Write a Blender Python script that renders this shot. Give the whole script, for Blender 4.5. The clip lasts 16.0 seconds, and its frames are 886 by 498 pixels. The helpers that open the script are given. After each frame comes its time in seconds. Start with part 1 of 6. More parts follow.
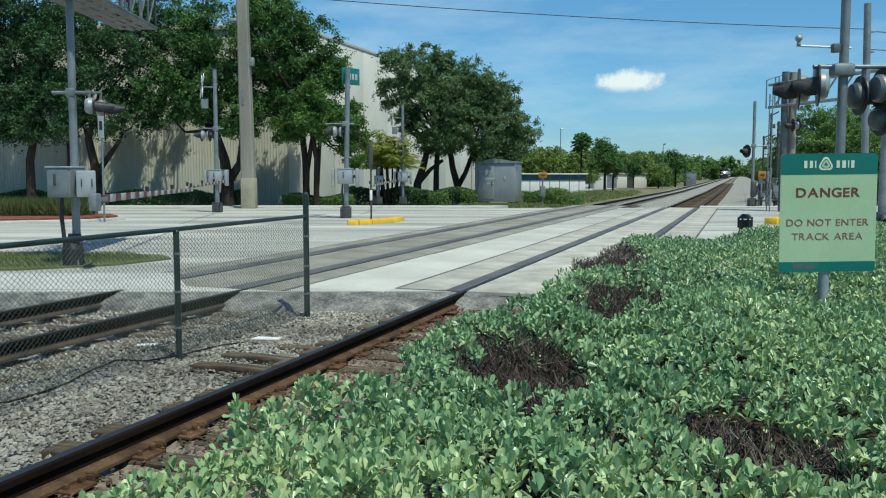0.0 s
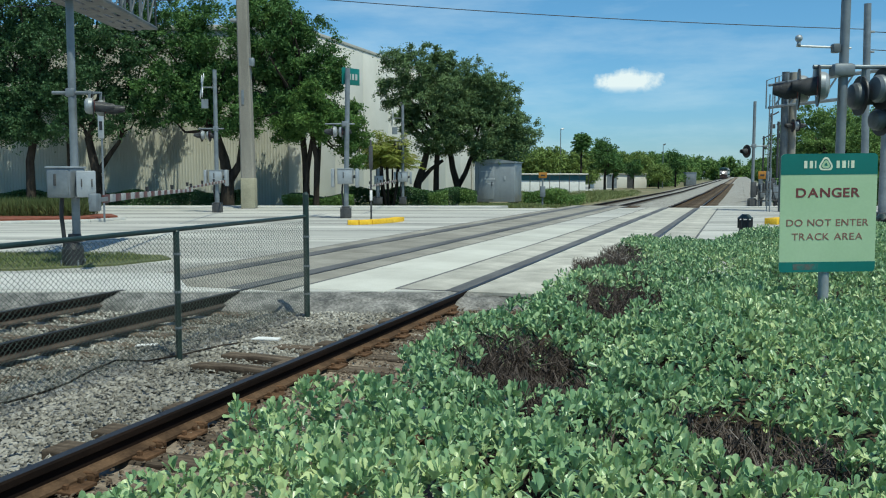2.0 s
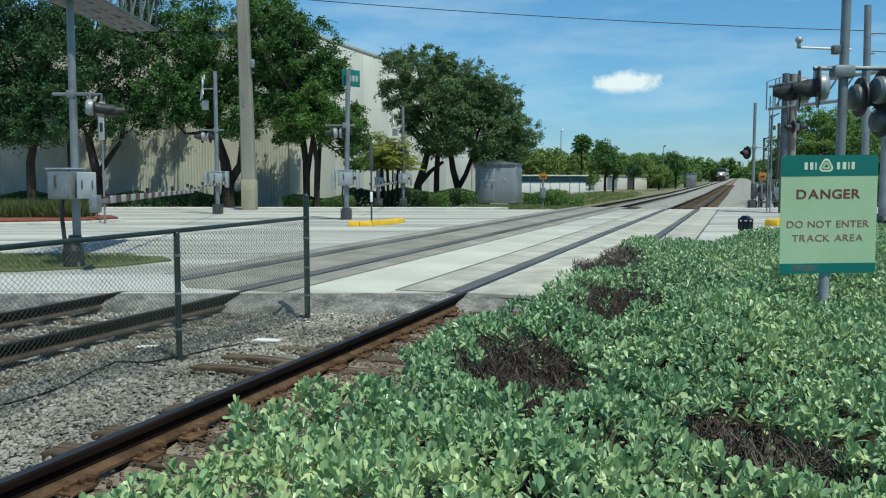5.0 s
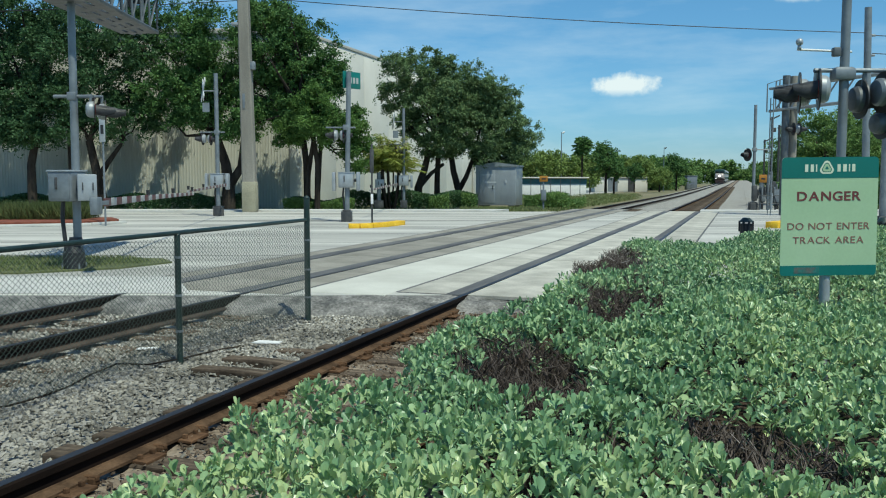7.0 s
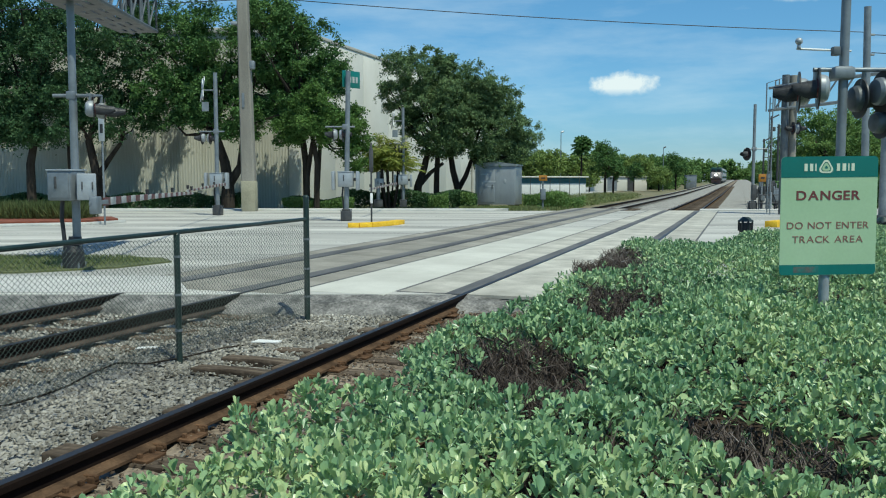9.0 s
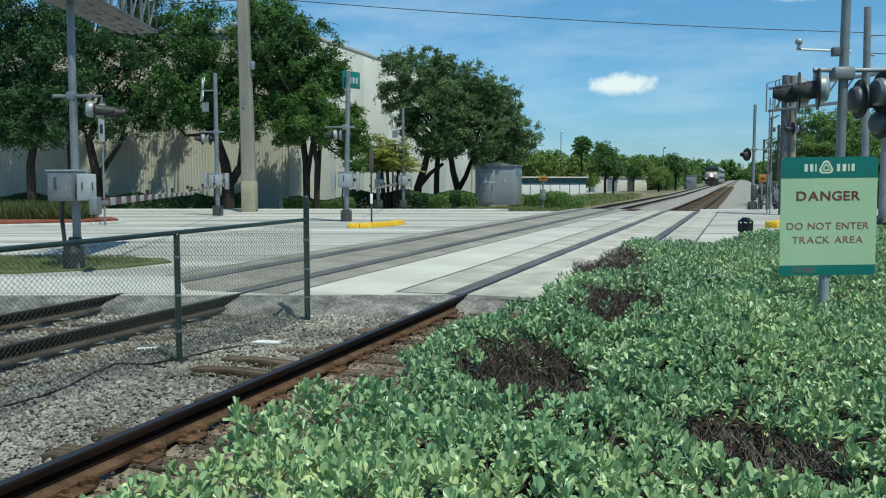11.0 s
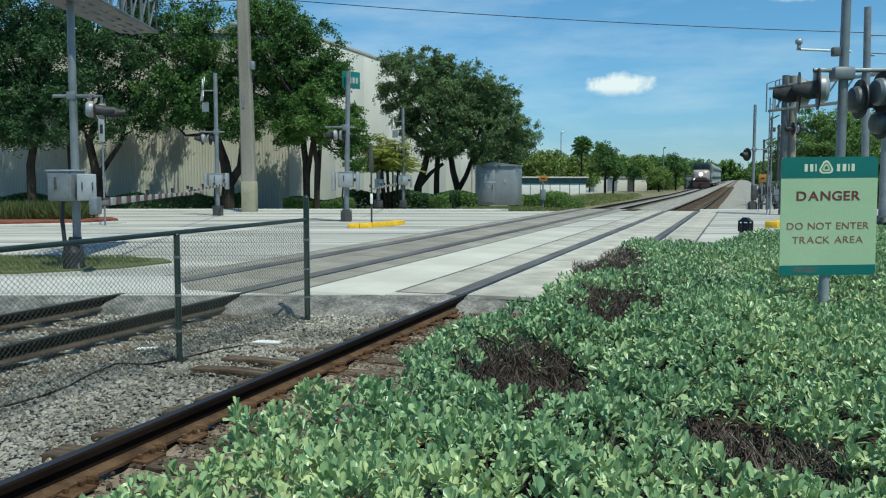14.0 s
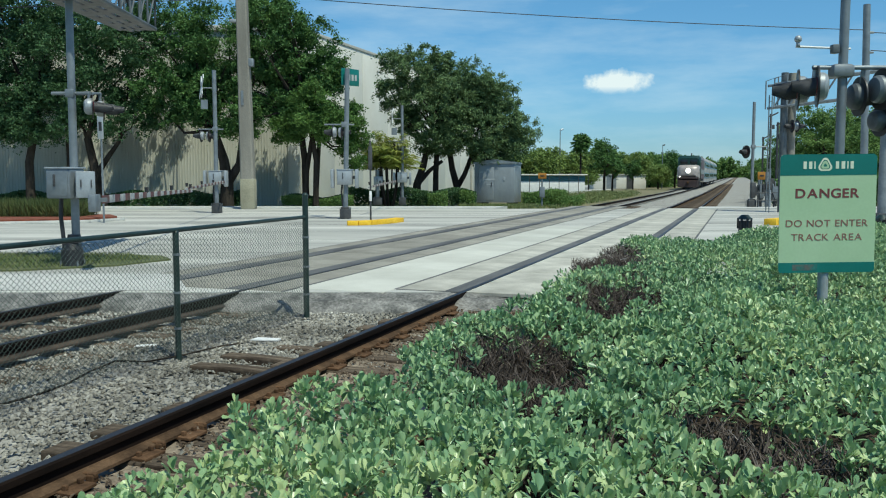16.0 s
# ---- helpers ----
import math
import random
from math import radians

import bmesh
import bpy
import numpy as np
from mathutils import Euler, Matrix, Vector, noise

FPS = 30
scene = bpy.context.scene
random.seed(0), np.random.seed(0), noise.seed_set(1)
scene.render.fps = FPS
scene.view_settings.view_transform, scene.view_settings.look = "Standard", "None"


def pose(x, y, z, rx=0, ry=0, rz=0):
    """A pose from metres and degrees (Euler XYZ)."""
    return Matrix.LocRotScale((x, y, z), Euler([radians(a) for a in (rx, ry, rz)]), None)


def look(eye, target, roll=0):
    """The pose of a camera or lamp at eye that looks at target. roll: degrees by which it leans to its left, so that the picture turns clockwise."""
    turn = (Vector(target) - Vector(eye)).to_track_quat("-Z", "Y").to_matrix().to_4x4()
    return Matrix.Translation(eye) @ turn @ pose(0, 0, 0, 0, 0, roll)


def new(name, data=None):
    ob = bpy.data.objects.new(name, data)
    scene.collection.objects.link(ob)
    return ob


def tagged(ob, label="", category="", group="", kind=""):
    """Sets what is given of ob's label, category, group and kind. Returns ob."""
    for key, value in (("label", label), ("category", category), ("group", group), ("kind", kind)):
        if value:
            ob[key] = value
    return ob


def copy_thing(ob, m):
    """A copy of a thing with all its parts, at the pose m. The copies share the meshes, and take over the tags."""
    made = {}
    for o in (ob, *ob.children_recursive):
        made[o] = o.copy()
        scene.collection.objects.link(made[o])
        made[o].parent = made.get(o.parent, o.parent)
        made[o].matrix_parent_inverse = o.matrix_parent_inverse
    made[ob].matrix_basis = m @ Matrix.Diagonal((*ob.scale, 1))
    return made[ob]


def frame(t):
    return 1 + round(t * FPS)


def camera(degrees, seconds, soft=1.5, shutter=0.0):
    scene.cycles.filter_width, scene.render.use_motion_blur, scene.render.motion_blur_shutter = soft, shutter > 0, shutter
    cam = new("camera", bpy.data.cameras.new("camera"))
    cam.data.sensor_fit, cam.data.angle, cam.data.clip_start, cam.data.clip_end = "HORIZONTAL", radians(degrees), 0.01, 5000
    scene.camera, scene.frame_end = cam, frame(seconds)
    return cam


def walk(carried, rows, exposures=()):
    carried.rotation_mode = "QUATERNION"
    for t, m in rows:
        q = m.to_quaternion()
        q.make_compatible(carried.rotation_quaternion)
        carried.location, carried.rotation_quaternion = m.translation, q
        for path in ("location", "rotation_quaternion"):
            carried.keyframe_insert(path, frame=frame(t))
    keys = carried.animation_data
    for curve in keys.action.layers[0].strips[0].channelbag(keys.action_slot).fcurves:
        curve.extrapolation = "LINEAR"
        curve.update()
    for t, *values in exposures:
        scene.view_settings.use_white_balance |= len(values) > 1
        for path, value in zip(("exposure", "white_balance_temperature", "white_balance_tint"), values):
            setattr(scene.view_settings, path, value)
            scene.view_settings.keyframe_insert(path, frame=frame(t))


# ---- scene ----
SECONDS = 16.0
cam = camera(55.0, SECONDS, soft=1.1)
TILT, FOCAL = 85.218, 1506.05


def aim(du, dv):
    """Camera pose for a hand-held sway of the view by small angles."""
    return pose(0, 0, 1.5, TILT + math.degrees(dv / FOCAL), 0, math.degrees(du / FOCAL))


SWAY = [(0, 0, 0), (0.5, 0, 0), (1.0, -1.2, 0), (1.5, -1.3, 0), (2.0, 0, 0.3), (3.0, 0, 0.4), (4.0, 0, 0.3), (4.4, 0.2, 0.8),
        (5.3, 0.8, 4), (6.0, 1.3, 6), (6.5, 1.5, 6.3), (7.0, 1.6, 6.5), (7.5, 1.6, 6), (8.0, 0.8, 6), (8.5, 0.4, 6), (9.0, 0.6, 5.2),
        (10.0, 0.6, 5.8), (11.5, 0.7, 6), (12.0, 1.3, 6), (12.5, 0.5, 6.1), (13.0, 0.2, 6), (13.5, 0.4, 5.8), (14.0, 0.7, 6), (14.5, 0.2, 6),
        (15.0, 1.5, 4.4), (15.5, 0, 1.6), (16.0, -0.9, 1.4)]
walk(cam, [(t, aim(du, dv)) for t, du, dv in SWAY], [(0.0, 0.0, 6220, -5), (16.0, 0.0, 6220, -5)])

# ---- world and sun ----
SUN_EL, SUN_AZ = radians(61), (0.58, -0.8146)
world = bpy.data.worlds.new("world")
scene.world = world
world.use_nodes = True
wn, wl = world.node_tree.nodes, world.node_tree.links
sky = wn.new("ShaderNodeTexSky")
sky.sky_type, sky.sun_disc = "NISHITA", False
sky.sun_elevation, sky.sun_rotation = SUN_EL, math.atan2(SUN_AZ[0], SUN_AZ[1])
sky.altitude, sky.air_density, sky.dust_density, sky.ozone_density = 0, 1.0, 0.1, 3.5
wtc, wmap, wno, wramp, wmix = (wn.new("ShaderNodeTexCoord"), wn.new("ShaderNodeMapping"), wn.new("ShaderNodeTexNoise"),
                               wn.new("ShaderNodeValToRGB"), wn.new("ShaderNodeMix"))
wmap.inputs["Scale"].default_value = (3.0, 3.0, 14.0)
wno.inputs["Scale"].default_value, wno.inputs["Detail"].default_value, wno.inputs["Roughness"].default_value = 1.6, 7, 0.6
wramp.color_ramp.elements[0].position, wramp.color_ramp.elements[0].color = 0.46, (0, 0, 0, 1)
wramp.color_ramp.elements[1].position, wramp.color_ramp.elements[1].color = 0.78, (0.3, 0.3, 0.3, 1)
wmix.data_type = "RGBA"
wmix.inputs["B"].default_value = (8.5, 9.0, 9.6, 1)
wl.new(wtc.outputs["Generated"], wmap.inputs["Vector"])
wl.new(wmap.outputs["Vector"], wno.inputs["Vector"])
wl.new(wno.outputs["Fac"], wramp.inputs["Fac"])
wl.new(wramp.outputs["Color"], wmix.inputs["Factor"])
tintmix = wn.new("ShaderNodeMix")
tintmix.data_type, tintmix.blend_type = "RGBA", "MULTIPLY"
tintmix.inputs["Factor"].default_value = 1.0
wsep, wtint = wn.new("ShaderNodeSeparateXYZ"), wn.new("ShaderNodeValToRGB")
els = wtint.color_ramp.elements
els[0].position, els[0].color = 0.0, (0.52, 0.68, 0.97, 1)
els[1].position, els[1].color = 0.5, (0.64, 0.89, 1.1, 1)
els.new(0.1).color = (0.63, 0.88, 1.1, 1)
els.new(0.2).color = (0.68, 0.985, 1.17, 1)
wl.new(wtc.outputs["Generated"], wsep.inputs["Vector"])
wl.new(wsep.outputs["Z"], wtint.inputs["Fac"])
wl.new(wtint.outputs["Color"], tintmix.inputs["B"])
wl.new(sky.outputs["Color"], tintmix.inputs["A"])
wl.new(tintmix.outputs["Result"], wmix.inputs["A"])
wl.new(wmix.outputs["Result"], wn["Background"].inputs["Color"])
wn["Background"].inputs["Strength"].default_value = 0.101
sun = new("sun", bpy.data.lights.new("sun", "SUN"))
sun.data.energy, sun.data.angle, sun.data.color = 4.0, radians(0.53), (1.0, 0.93, 0.81)
sun_from = Vector((SUN_AZ[0] * math.cos(SUN_EL), SUN_AZ[1] * math.cos(SUN_EL), math.sin(SUN_EL)))
sun.matrix_world = look(sun_from * 60, (0, 0, 0))


# ---- materials ----
def mat(name, c1, c2, scale=3.0, rough=0.7, metal=0.0, bump=0.15, grain=60.0, stretch=(1, 1, 1), vary=0.0, spread=(0.35, 0.65), fine=0.25):
    """A surface with blotches of two colours, a fine grain in tone and relief, and a tone that varies from piece to piece."""
    m = bpy.data.materials.new(name)
    m.use_nodes = True
    n, l = m.node_tree.nodes, m.node_tree.links
    b = n["Principled BSDF"]
    b.inputs["Roughness"].default_value, b.inputs["Metallic"].default_value = rough, metal
    tc, mp, no, rp = n.new("ShaderNodeTexCoord"), n.new("ShaderNodeMapping"), n.new("ShaderNodeTexNoise"), n.new("ShaderNodeValToRGB")
    mp.inputs["Scale"].default_value = stretch
    no.inputs["Scale"].default_value, no.inputs["Detail"].default_value, no.inputs["Roughness"].default_value = scale, 8, 0.6
    rp.color_ramp.elements[0].position, rp.color_ramp.elements[1].position = spread
    rp.color_ramp.elements[0].color, rp.color_ramp.elements[1].color = (*c1, 1), (*c2, 1)
    l.new(tc.outputs["Object"], mp.inputs["Vector"])
    l.new(mp.outputs["Vector"], no.inputs["Vector"])
    l.new(no.outputs["Fac"], rp.inputs["Fac"])
    g = n.new("ShaderNodeTexNoise")
    g.inputs["Scale"].default_value, g.inputs["Detail"].default_value = grain, 4
    l.new(tc.outputs["Object"], g.inputs["Vector"])
    hsv = n.new("ShaderNodeHueSaturation")
    mr = n.new("ShaderNodeMapRange")
    mr.inputs["To Min"].default_value, mr.inputs["To Max"].default_value = 1 - fine * 1.6, 1 + fine * 1.6
    l.new(g.outputs["Fac"], mr.inputs["Value"])
    val = mr.outputs["Result"]
    if vary:
        oi, m2, mul = n.new("ShaderNodeObjectInfo"), n.new("ShaderNodeMapRange"), n.new("ShaderNodeMath")
        m2.inputs["To Min"].default_value, m2.inputs["To Max"].default_value = 1 - vary, 1 + vary
        mul.operation = "MULTIPLY"
        l.new(oi.outputs["Random"], m2.inputs["Value"])
        l.new(m2.outputs["Result"], mul.inputs[0])
        l.new(val, mul.inputs[1])
        val = mul.outputs["Value"]
    l.new(val, hsv.inputs["Value"])
    l.new(rp.outputs["Color"], hsv.inputs["Color"])
    l.new(hsv.outputs["Color"], b.inputs["Base Color"])
    if bump:
        bp = n.new("ShaderNodeBump")
        bp.inputs["Strength"].default_value, bp.inputs["Distance"].default_value = bump, 0.01
        l.new(g.outputs["Fac"], bp.inputs["Height"])
        l.new(bp.outputs["Normal"], b.inputs["Normal"])
    return m


def leaf_mat(name, stops, rough=0.5, through_light=0.25, spec=0.5, each=0.5):
    """Leaves: a colour of its own for each leaf, and some light that passes through."""
    m = bpy.data.materials.new(name)
    m.use_nodes = True
    n, l = m.node_tree.nodes, m.node_tree.links
    b, out = n["Principled BSDF"], n["Material Output"]
    b.inputs["Roughness"].default_value = rough
    b.inputs["Specular IOR Level"].default_value = spec
    ge, rp, tr, mx = n.new("ShaderNodeNewGeometry"), n.new("ShaderNodeValToRGB"), n.new("ShaderNodeBsdfTranslucent"), n.new("ShaderNodeMixShader")
    els = rp.color_ramp.elements
    els[0].position, els[0].color = stops[0][0], (*stops[0][1], 1)
    els[1].position, els[1].color = stops[-1][0], (*stops[-1][1], 1)
    for pos, col in stops[1:-1]:
        els.new(pos).color = (*col, 1)
    tc, no, ad = n.new("ShaderNodeTexCoord"), n.new("ShaderNodeTexNoise"), n.new("ShaderNodeMath")
    no.inputs["Scale"].default_value, no.inputs["Detail"].default_value = 0.9, 3
    ad.operation = "MULTIPLY_ADD"
    ad.inputs[1].default_value = each
    mr = n.new("ShaderNodeMapRange")
    mr.inputs["From Min"].default_value, mr.inputs["From Max"].default_value = 0.3, 0.7
    mr.inputs["To Max"].default_value = 1.0 - each
    l.new(tc.outputs["Object"], no.inputs["Vector"])
    l.new(no.outputs["Fac"], mr.inputs["Value"])
    l.new(ge.outputs["Random Per Island"], ad.inputs[0])
    l.new(mr.outputs["Result"], ad.inputs[2])
    l.new(ad.outputs["Value"], rp.inputs["Fac"])
    l.new(rp.outputs["Color"], b.inputs["Base Color"])
    l.new(rp.outputs["Color"], tr.inputs["Color"])
    mx.inputs["Fac"].default_value = through_light
    l.new(b.outputs["BSDF"], mx.inputs[1])
    l.new(tr.outputs["BSDF"], mx.inputs[2])
    l.new(mx.outputs["Shader"], out.inputs["Surface"])
    return m


def glow(name, col, strength):
    m = bpy.data.materials.new(name)
    m.use_nodes = True
    b = m.node_tree.nodes["Principled BSDF"]
    b.inputs["Base Color"].default_value = (*col, 1)
    b.inputs["Emission Color"].default_value, b.inputs["Emission Strength"].default_value = (*col, 1), strength
    return m


CONCRETE = mat("road_concrete", (0.27, 0.265, 0.24), (0.58, 0.565, 0.51), 0.5, 0.85, grain=35, stretch=(0.2, 1.2, 1), fine=0.16, spread=(0.32, 0.66))
PANEL = mat("panel_concrete", (0.34, 0.325, 0.275), (0.56, 0.535, 0.46), 1.2, 0.85, grain=40, vary=0.1, fine=0.15)
NEWSLAB = mat("new_concrete", (0.47, 0.46, 0.4), (0.6, 0.59, 0.52), 0.6, 0.85, grain=40, vary=0.05, fine=0.1)
PANEL_DARK = mat("panel_asphalt", (0.215, 0.2, 0.165), (0.34, 0.32, 0.27), 1.0, 0.85, grain=40, vary=0.1, fine=0.2)
KERB = mat("kerb_concrete", (0.46, 0.455, 0.425), (0.58, 0.57, 0.53), 1.0, 0.85, grain=30, fine=0.12)
RUBBER = mat("black_rubber", (0.075, 0.075, 0.075), (0.165, 0.163, 0.158), 2.0, 0.75, grain=50, stretch=(1, 0.2, 1))
APRON = mat("apron_asphalt", (0.08, 0.08, 0.075), (0.27, 0.26, 0.24), 3.5, 0.9, bump=1.0, grain=28, fine=0.5)
GRAVEL = mat("ballast_bed", (0.22, 0.21, 0.185), (0.38, 0.365, 0.325), 2.2, 0.95, bump=1.0, grain=24, fine=0.5)
RUSTBED = mat("rusty_ballast", (0.14, 0.11, 0.082), (0.31, 0.255, 0.195), 2.5, 0.95, bump=1.0, grain=24, fine=0.5)
TIE = mat("weathered_tie", (0.045, 0.034, 0.026), (0.18, 0.142, 0.105), 3.0, 0.9, bump=0.6, grain=25, stretch=(0.5, 6, 1), vary=0.25, fine=0.35)
# near black: shade below the rail head is painted into the rust
RAIL = mat("shaded_rail_rust", (0.006, 0.0045, 0.004), (0.019, 0.012, 0.009), 3.0, 0.8, 0.0, grain=60, stretch=(1, 0.3, 1))
RAILTOP = mat("rail_head", (0.045, 0.045, 0.05), (0.11, 0.11, 0.12), 1.5, 0.45, 0.85, bump=0.05, stretch=(6, 0.1, 1))
RUST = mat("rust", (0.06, 0.036, 0.022), (0.16, 0.092, 0.052), 8.0, 0.9, bump=0.4, grain=60, vary=0.2)
FOOTGRIME = mat("grimy_foot", (0.03, 0.022, 0.017), (0.08, 0.058, 0.043), 5.0, 0.9, bump=0.4, grain=50)
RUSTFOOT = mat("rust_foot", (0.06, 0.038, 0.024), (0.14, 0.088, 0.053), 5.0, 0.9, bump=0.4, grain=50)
GALV = mat("galvanised_steel", (0.165, 0.185, 0.2), (0.255, 0.28, 0.295), 2.5, 0.5, 0.4, bump=0.04, grain=14, fine=0.09)
GALVDARK = mat("weathered_galvanised", (0.09, 0.1, 0.105), (0.16, 0.175, 0.185), 2.5, 0.55, 0.4, bump=0.04, grain=14, fine=0.1)
SILVER = mat("aluminium_paint", (0.3, 0.32, 0.335), (0.4, 0.425, 0.44), 3.0, 0.45, 0.3, bump=0.05, grain=40, fine=0.1)
DARKSTEEL = mat("dark_steel", (0.05, 0.052, 0.055), (0.1, 0.1, 0.1), 4.0, 0.6, 0.4)
# black greyed for faded hoods with sun on top; also on the truss deck
HOODPAINT = mat("greyed_black", (0.06, 0.062, 0.066), (0.12, 0.123, 0.13), 4.0, 0.5, bump=0.05)
BLACK = mat("black_paint", (0.012, 0.012, 0.014), (0.03, 0.03, 0.033), 3.0, 0.45, bump=0.05)
GREENCOAT = mat("green_vinyl", (0.012, 0.026, 0.023), (0.026, 0.047, 0.042), 5.0, 0.36, bump=0.1)
WIRECOAT = mat("wire_coat", (0.03, 0.05, 0.043), (0.06, 0.085, 0.072), 5.0, 0.38, bump=0)
SIGNGREEN = mat("sign_green", (0.007, 0.125, 0.105), (0.014, 0.16, 0.138), 2.0, 0.4, bump=0.02, fine=0.06)
SIGNPALE = mat("sign_pale", (0.36, 0.51, 0.31), (0.41, 0.56, 0.355), 2.5, 0.45, bump=0.02, fine=0.04)
SIGNRED = mat("sign_red", (0.125, 0.03, 0.032), (0.18, 0.05, 0.048), 6.0, 0.5, bump=0, fine=0.1)
SIGNFADED = mat("faded_red", (0.21, 0.1, 0.08), (0.28, 0.145, 0.115), 6.0, 0.5, bump=0, fine=0.1)
SIGNCREAM = mat("sign_cream", (0.6, 0.66, 0.5), (0.68, 0.72, 0.58), 6.0, 0.5, bump=0, fine=0.1)
WHITE = mat("white_paint", (0.7, 0.7, 0.68), (0.82, 0.82, 0.8), 3.0, 0.5, bump=0.05, fine=0.08)
REDREF = mat("red_sheeting", (0.085, 0.03, 0.03), (0.135, 0.045, 0.042), 4.0, 0.5, bump=0)
SIGNGREY = mat("dull_white", (0.34, 0.34, 0.33), (0.44, 0.44, 0.42), 3.0, 0.6, bump=0.05)
YELLOW = mat("yellow_paint", (0.7, 0.4, 0.012), (0.86, 0.56, 0.04), 5.0, 0.7, grain=30, fine=0.2)
ORANGE = mat("orange_sheeting", (0.3, 0.125, 0.01), (0.4, 0.18, 0.02), 4.0, 0.5, bump=0)
POLECON = mat("pole_concrete", (0.19, 0.178, 0.15), (0.3, 0.282, 0.24), 1.2, 0.9, grain=30, stretch=(1, 1, 0.15))
POLEBASE = mat("pole_base_paint", (0.27, 0.255, 0.18), (0.36, 0.34, 0.245), 1.5, 0.85, grain=30)
WALLBEIGE = mat("wall_beige", (0.42, 0.415, 0.345), (0.5, 0.495, 0.425), 0.6, 0.8, grain=20, stretch=(1, 1, 0.3), fine=0.08)
WALLPALE = mat("wall_pale", (0.62, 0.6, 0.53), (0.7, 0.68, 0.61), 0.4, 0.85, grain=20, fine=0.06)
ROOFTRIM = mat("roof_trim", (0.4, 0.38, 0.33), (0.5, 0.48, 0.42), 2.0, 0.6)
BARK = mat("bark", (0.02, 0.017, 0.014), (0.06, 0.05, 0.041), 3.0, 0.95, bump=0.8, grain=14, stretch=(1, 1, 0.3))
TWIG = leaf_mat("dry_twig", [(0.0, (0.018, 0.014, 0.012)), (0.45, (0.062, 0.05, 0.043)), (0.78, (0.15, 0.125, 0.11)), (0.95, (0.5, 0.47, 0.44))], 0.8, 0.0, 0.2)
SOIL = mat("soil", (0.03, 0.022, 0.017), (0.075, 0.055, 0.042), 3.0, 0.95, bump=0.8)
MULCH = mat("red_mulch", (0.14, 0.04, 0.022), (0.26, 0.085, 0.05), 3.0, 0.95, bump=0.8, grain=18)
GRASSGROUND = mat("grass_ground", (0.075, 0.1, 0.03), (0.17, 0.17, 0.075), 0.35, 0.95, bump=0.8, grain=6, fine=0.35)
DRYGROUND = mat("dry_verge", (0.11, 0.12, 0.05), (0.26, 0.215, 0.13), 0.3, 0.95, bump=0.8, grain=8, fine=0.3)
CABINET = mat("cabinet_grey", (0.25, 0.27, 0.28), (0.33, 0.355, 0.365), 1.2, 0.5, 0.2, bump=0.05, stretch=(1, 1, 0.4), fine=0.08)
FADEMARK = mat("faded_marking", (0.4, 0.42, 0.43), (0.52, 0.54, 0.55), 6.0, 0.6, bump=0, fine=0.2)
TEALSTRIPE = mat("teal_paint", (0.045, 0.14, 0.17), (0.08, 0.2, 0.23), 1.0, 0.7)
STAINLESS = mat("stainless", (0.4, 0.4, 0.41), (0.52, 0.52, 0.53), 1.0, 0.35, 0.7, bump=0.03)
LOCOGREEN = mat("loco_green", (0.005, 0.028, 0.022), (0.01, 0.042, 0.034), 1.0, 0.4, bump=0.02)
LOCOMAROON = mat("loco_plum", (0.11, 0.075, 0.085), (0.16, 0.115, 0.125), 1.0, 0.45, bump=0.02)
COACHBLUE = mat("coach_blue", (0.14, 0.27, 0.34), (0.19, 0.33, 0.4), 1.0, 0.4, bump=0.02)
DARKGLASS = mat("dark_glass", (0.01, 0.012, 0.014), (0.02, 0.022, 0.025), 1.0, 0.08, bump=0)
LENSRED = mat("red_lens", (0.05, 0.004, 0.004), (0.1, 0.008, 0.008), 4.0, 0.2, bump=0)
NOSEPAINT = mat("nose_paint", (0.36, 0.31, 0.285), (0.46, 0.405, 0.375), 1.5, 0.45, 0.2, bump=0.03)
PILOTPAINT = mat("pilot_paint", (0.025, 0.016, 0.016), (0.06, 0.036, 0.034), 2.0, 0.6)
HEADLIGHT = glow("headlight_glow", (1.0, 0.97, 0.92), 25.0)
# glare round the headlight, made as a surface that glows by itself
GLARERING = glow("glare_ring_glow", (1.0, 0.96, 0.9), 0.9)
DITCHLIGHT = glow("ditch_light_glow", (1.0, 0.97, 0.92), 3.0)
HEDGELEAF = leaf_mat("hedge_leaf", [(0.0, (0.078, 0.17, 0.084)), (0.35, (0.21, 0.355, 0.178)), (0.7, (0.375, 0.515, 0.255)), (0.95, (0.55, 0.64, 0.31))], 0.36, 0.17, 0.55, 0.66)
LIMELEAF = leaf_mat("lime_leaf", [(0.0, (0.105, 0.155, 0.04)), (0.5, (0.185, 0.265, 0.07)), (1.0, (0.31, 0.4, 0.12))], 0.6, 0.25, 0.25, 0.35)
OAKLEAF = leaf_mat("oak_leaf", [(0.0, (0.032, 0.076, 0.022)), (0.5, (0.072, 0.152, 0.042)), (1.0, (0.165, 0.28, 0.075))], 0.6, 0.13, 0.25, 0.35)
OAKDARK = leaf_mat("deep_oak_leaf", [(0.0, (0.027, 0.064, 0.025)), (0.5, (0.054, 0.116, 0.045)), (1.0, (0.114, 0.196, 0.078))], 0.6, 0.15, 0.25, 0.35)
OAKGREY = leaf_mat("grey_oak_leaf", [(0.0, (0.062, 0.112, 0.045)), (0.5, (0.125, 0.196, 0.078)), (1.0, (0.225, 0.32, 0.14))], 0.6, 0.16, 0.25, 0.35)
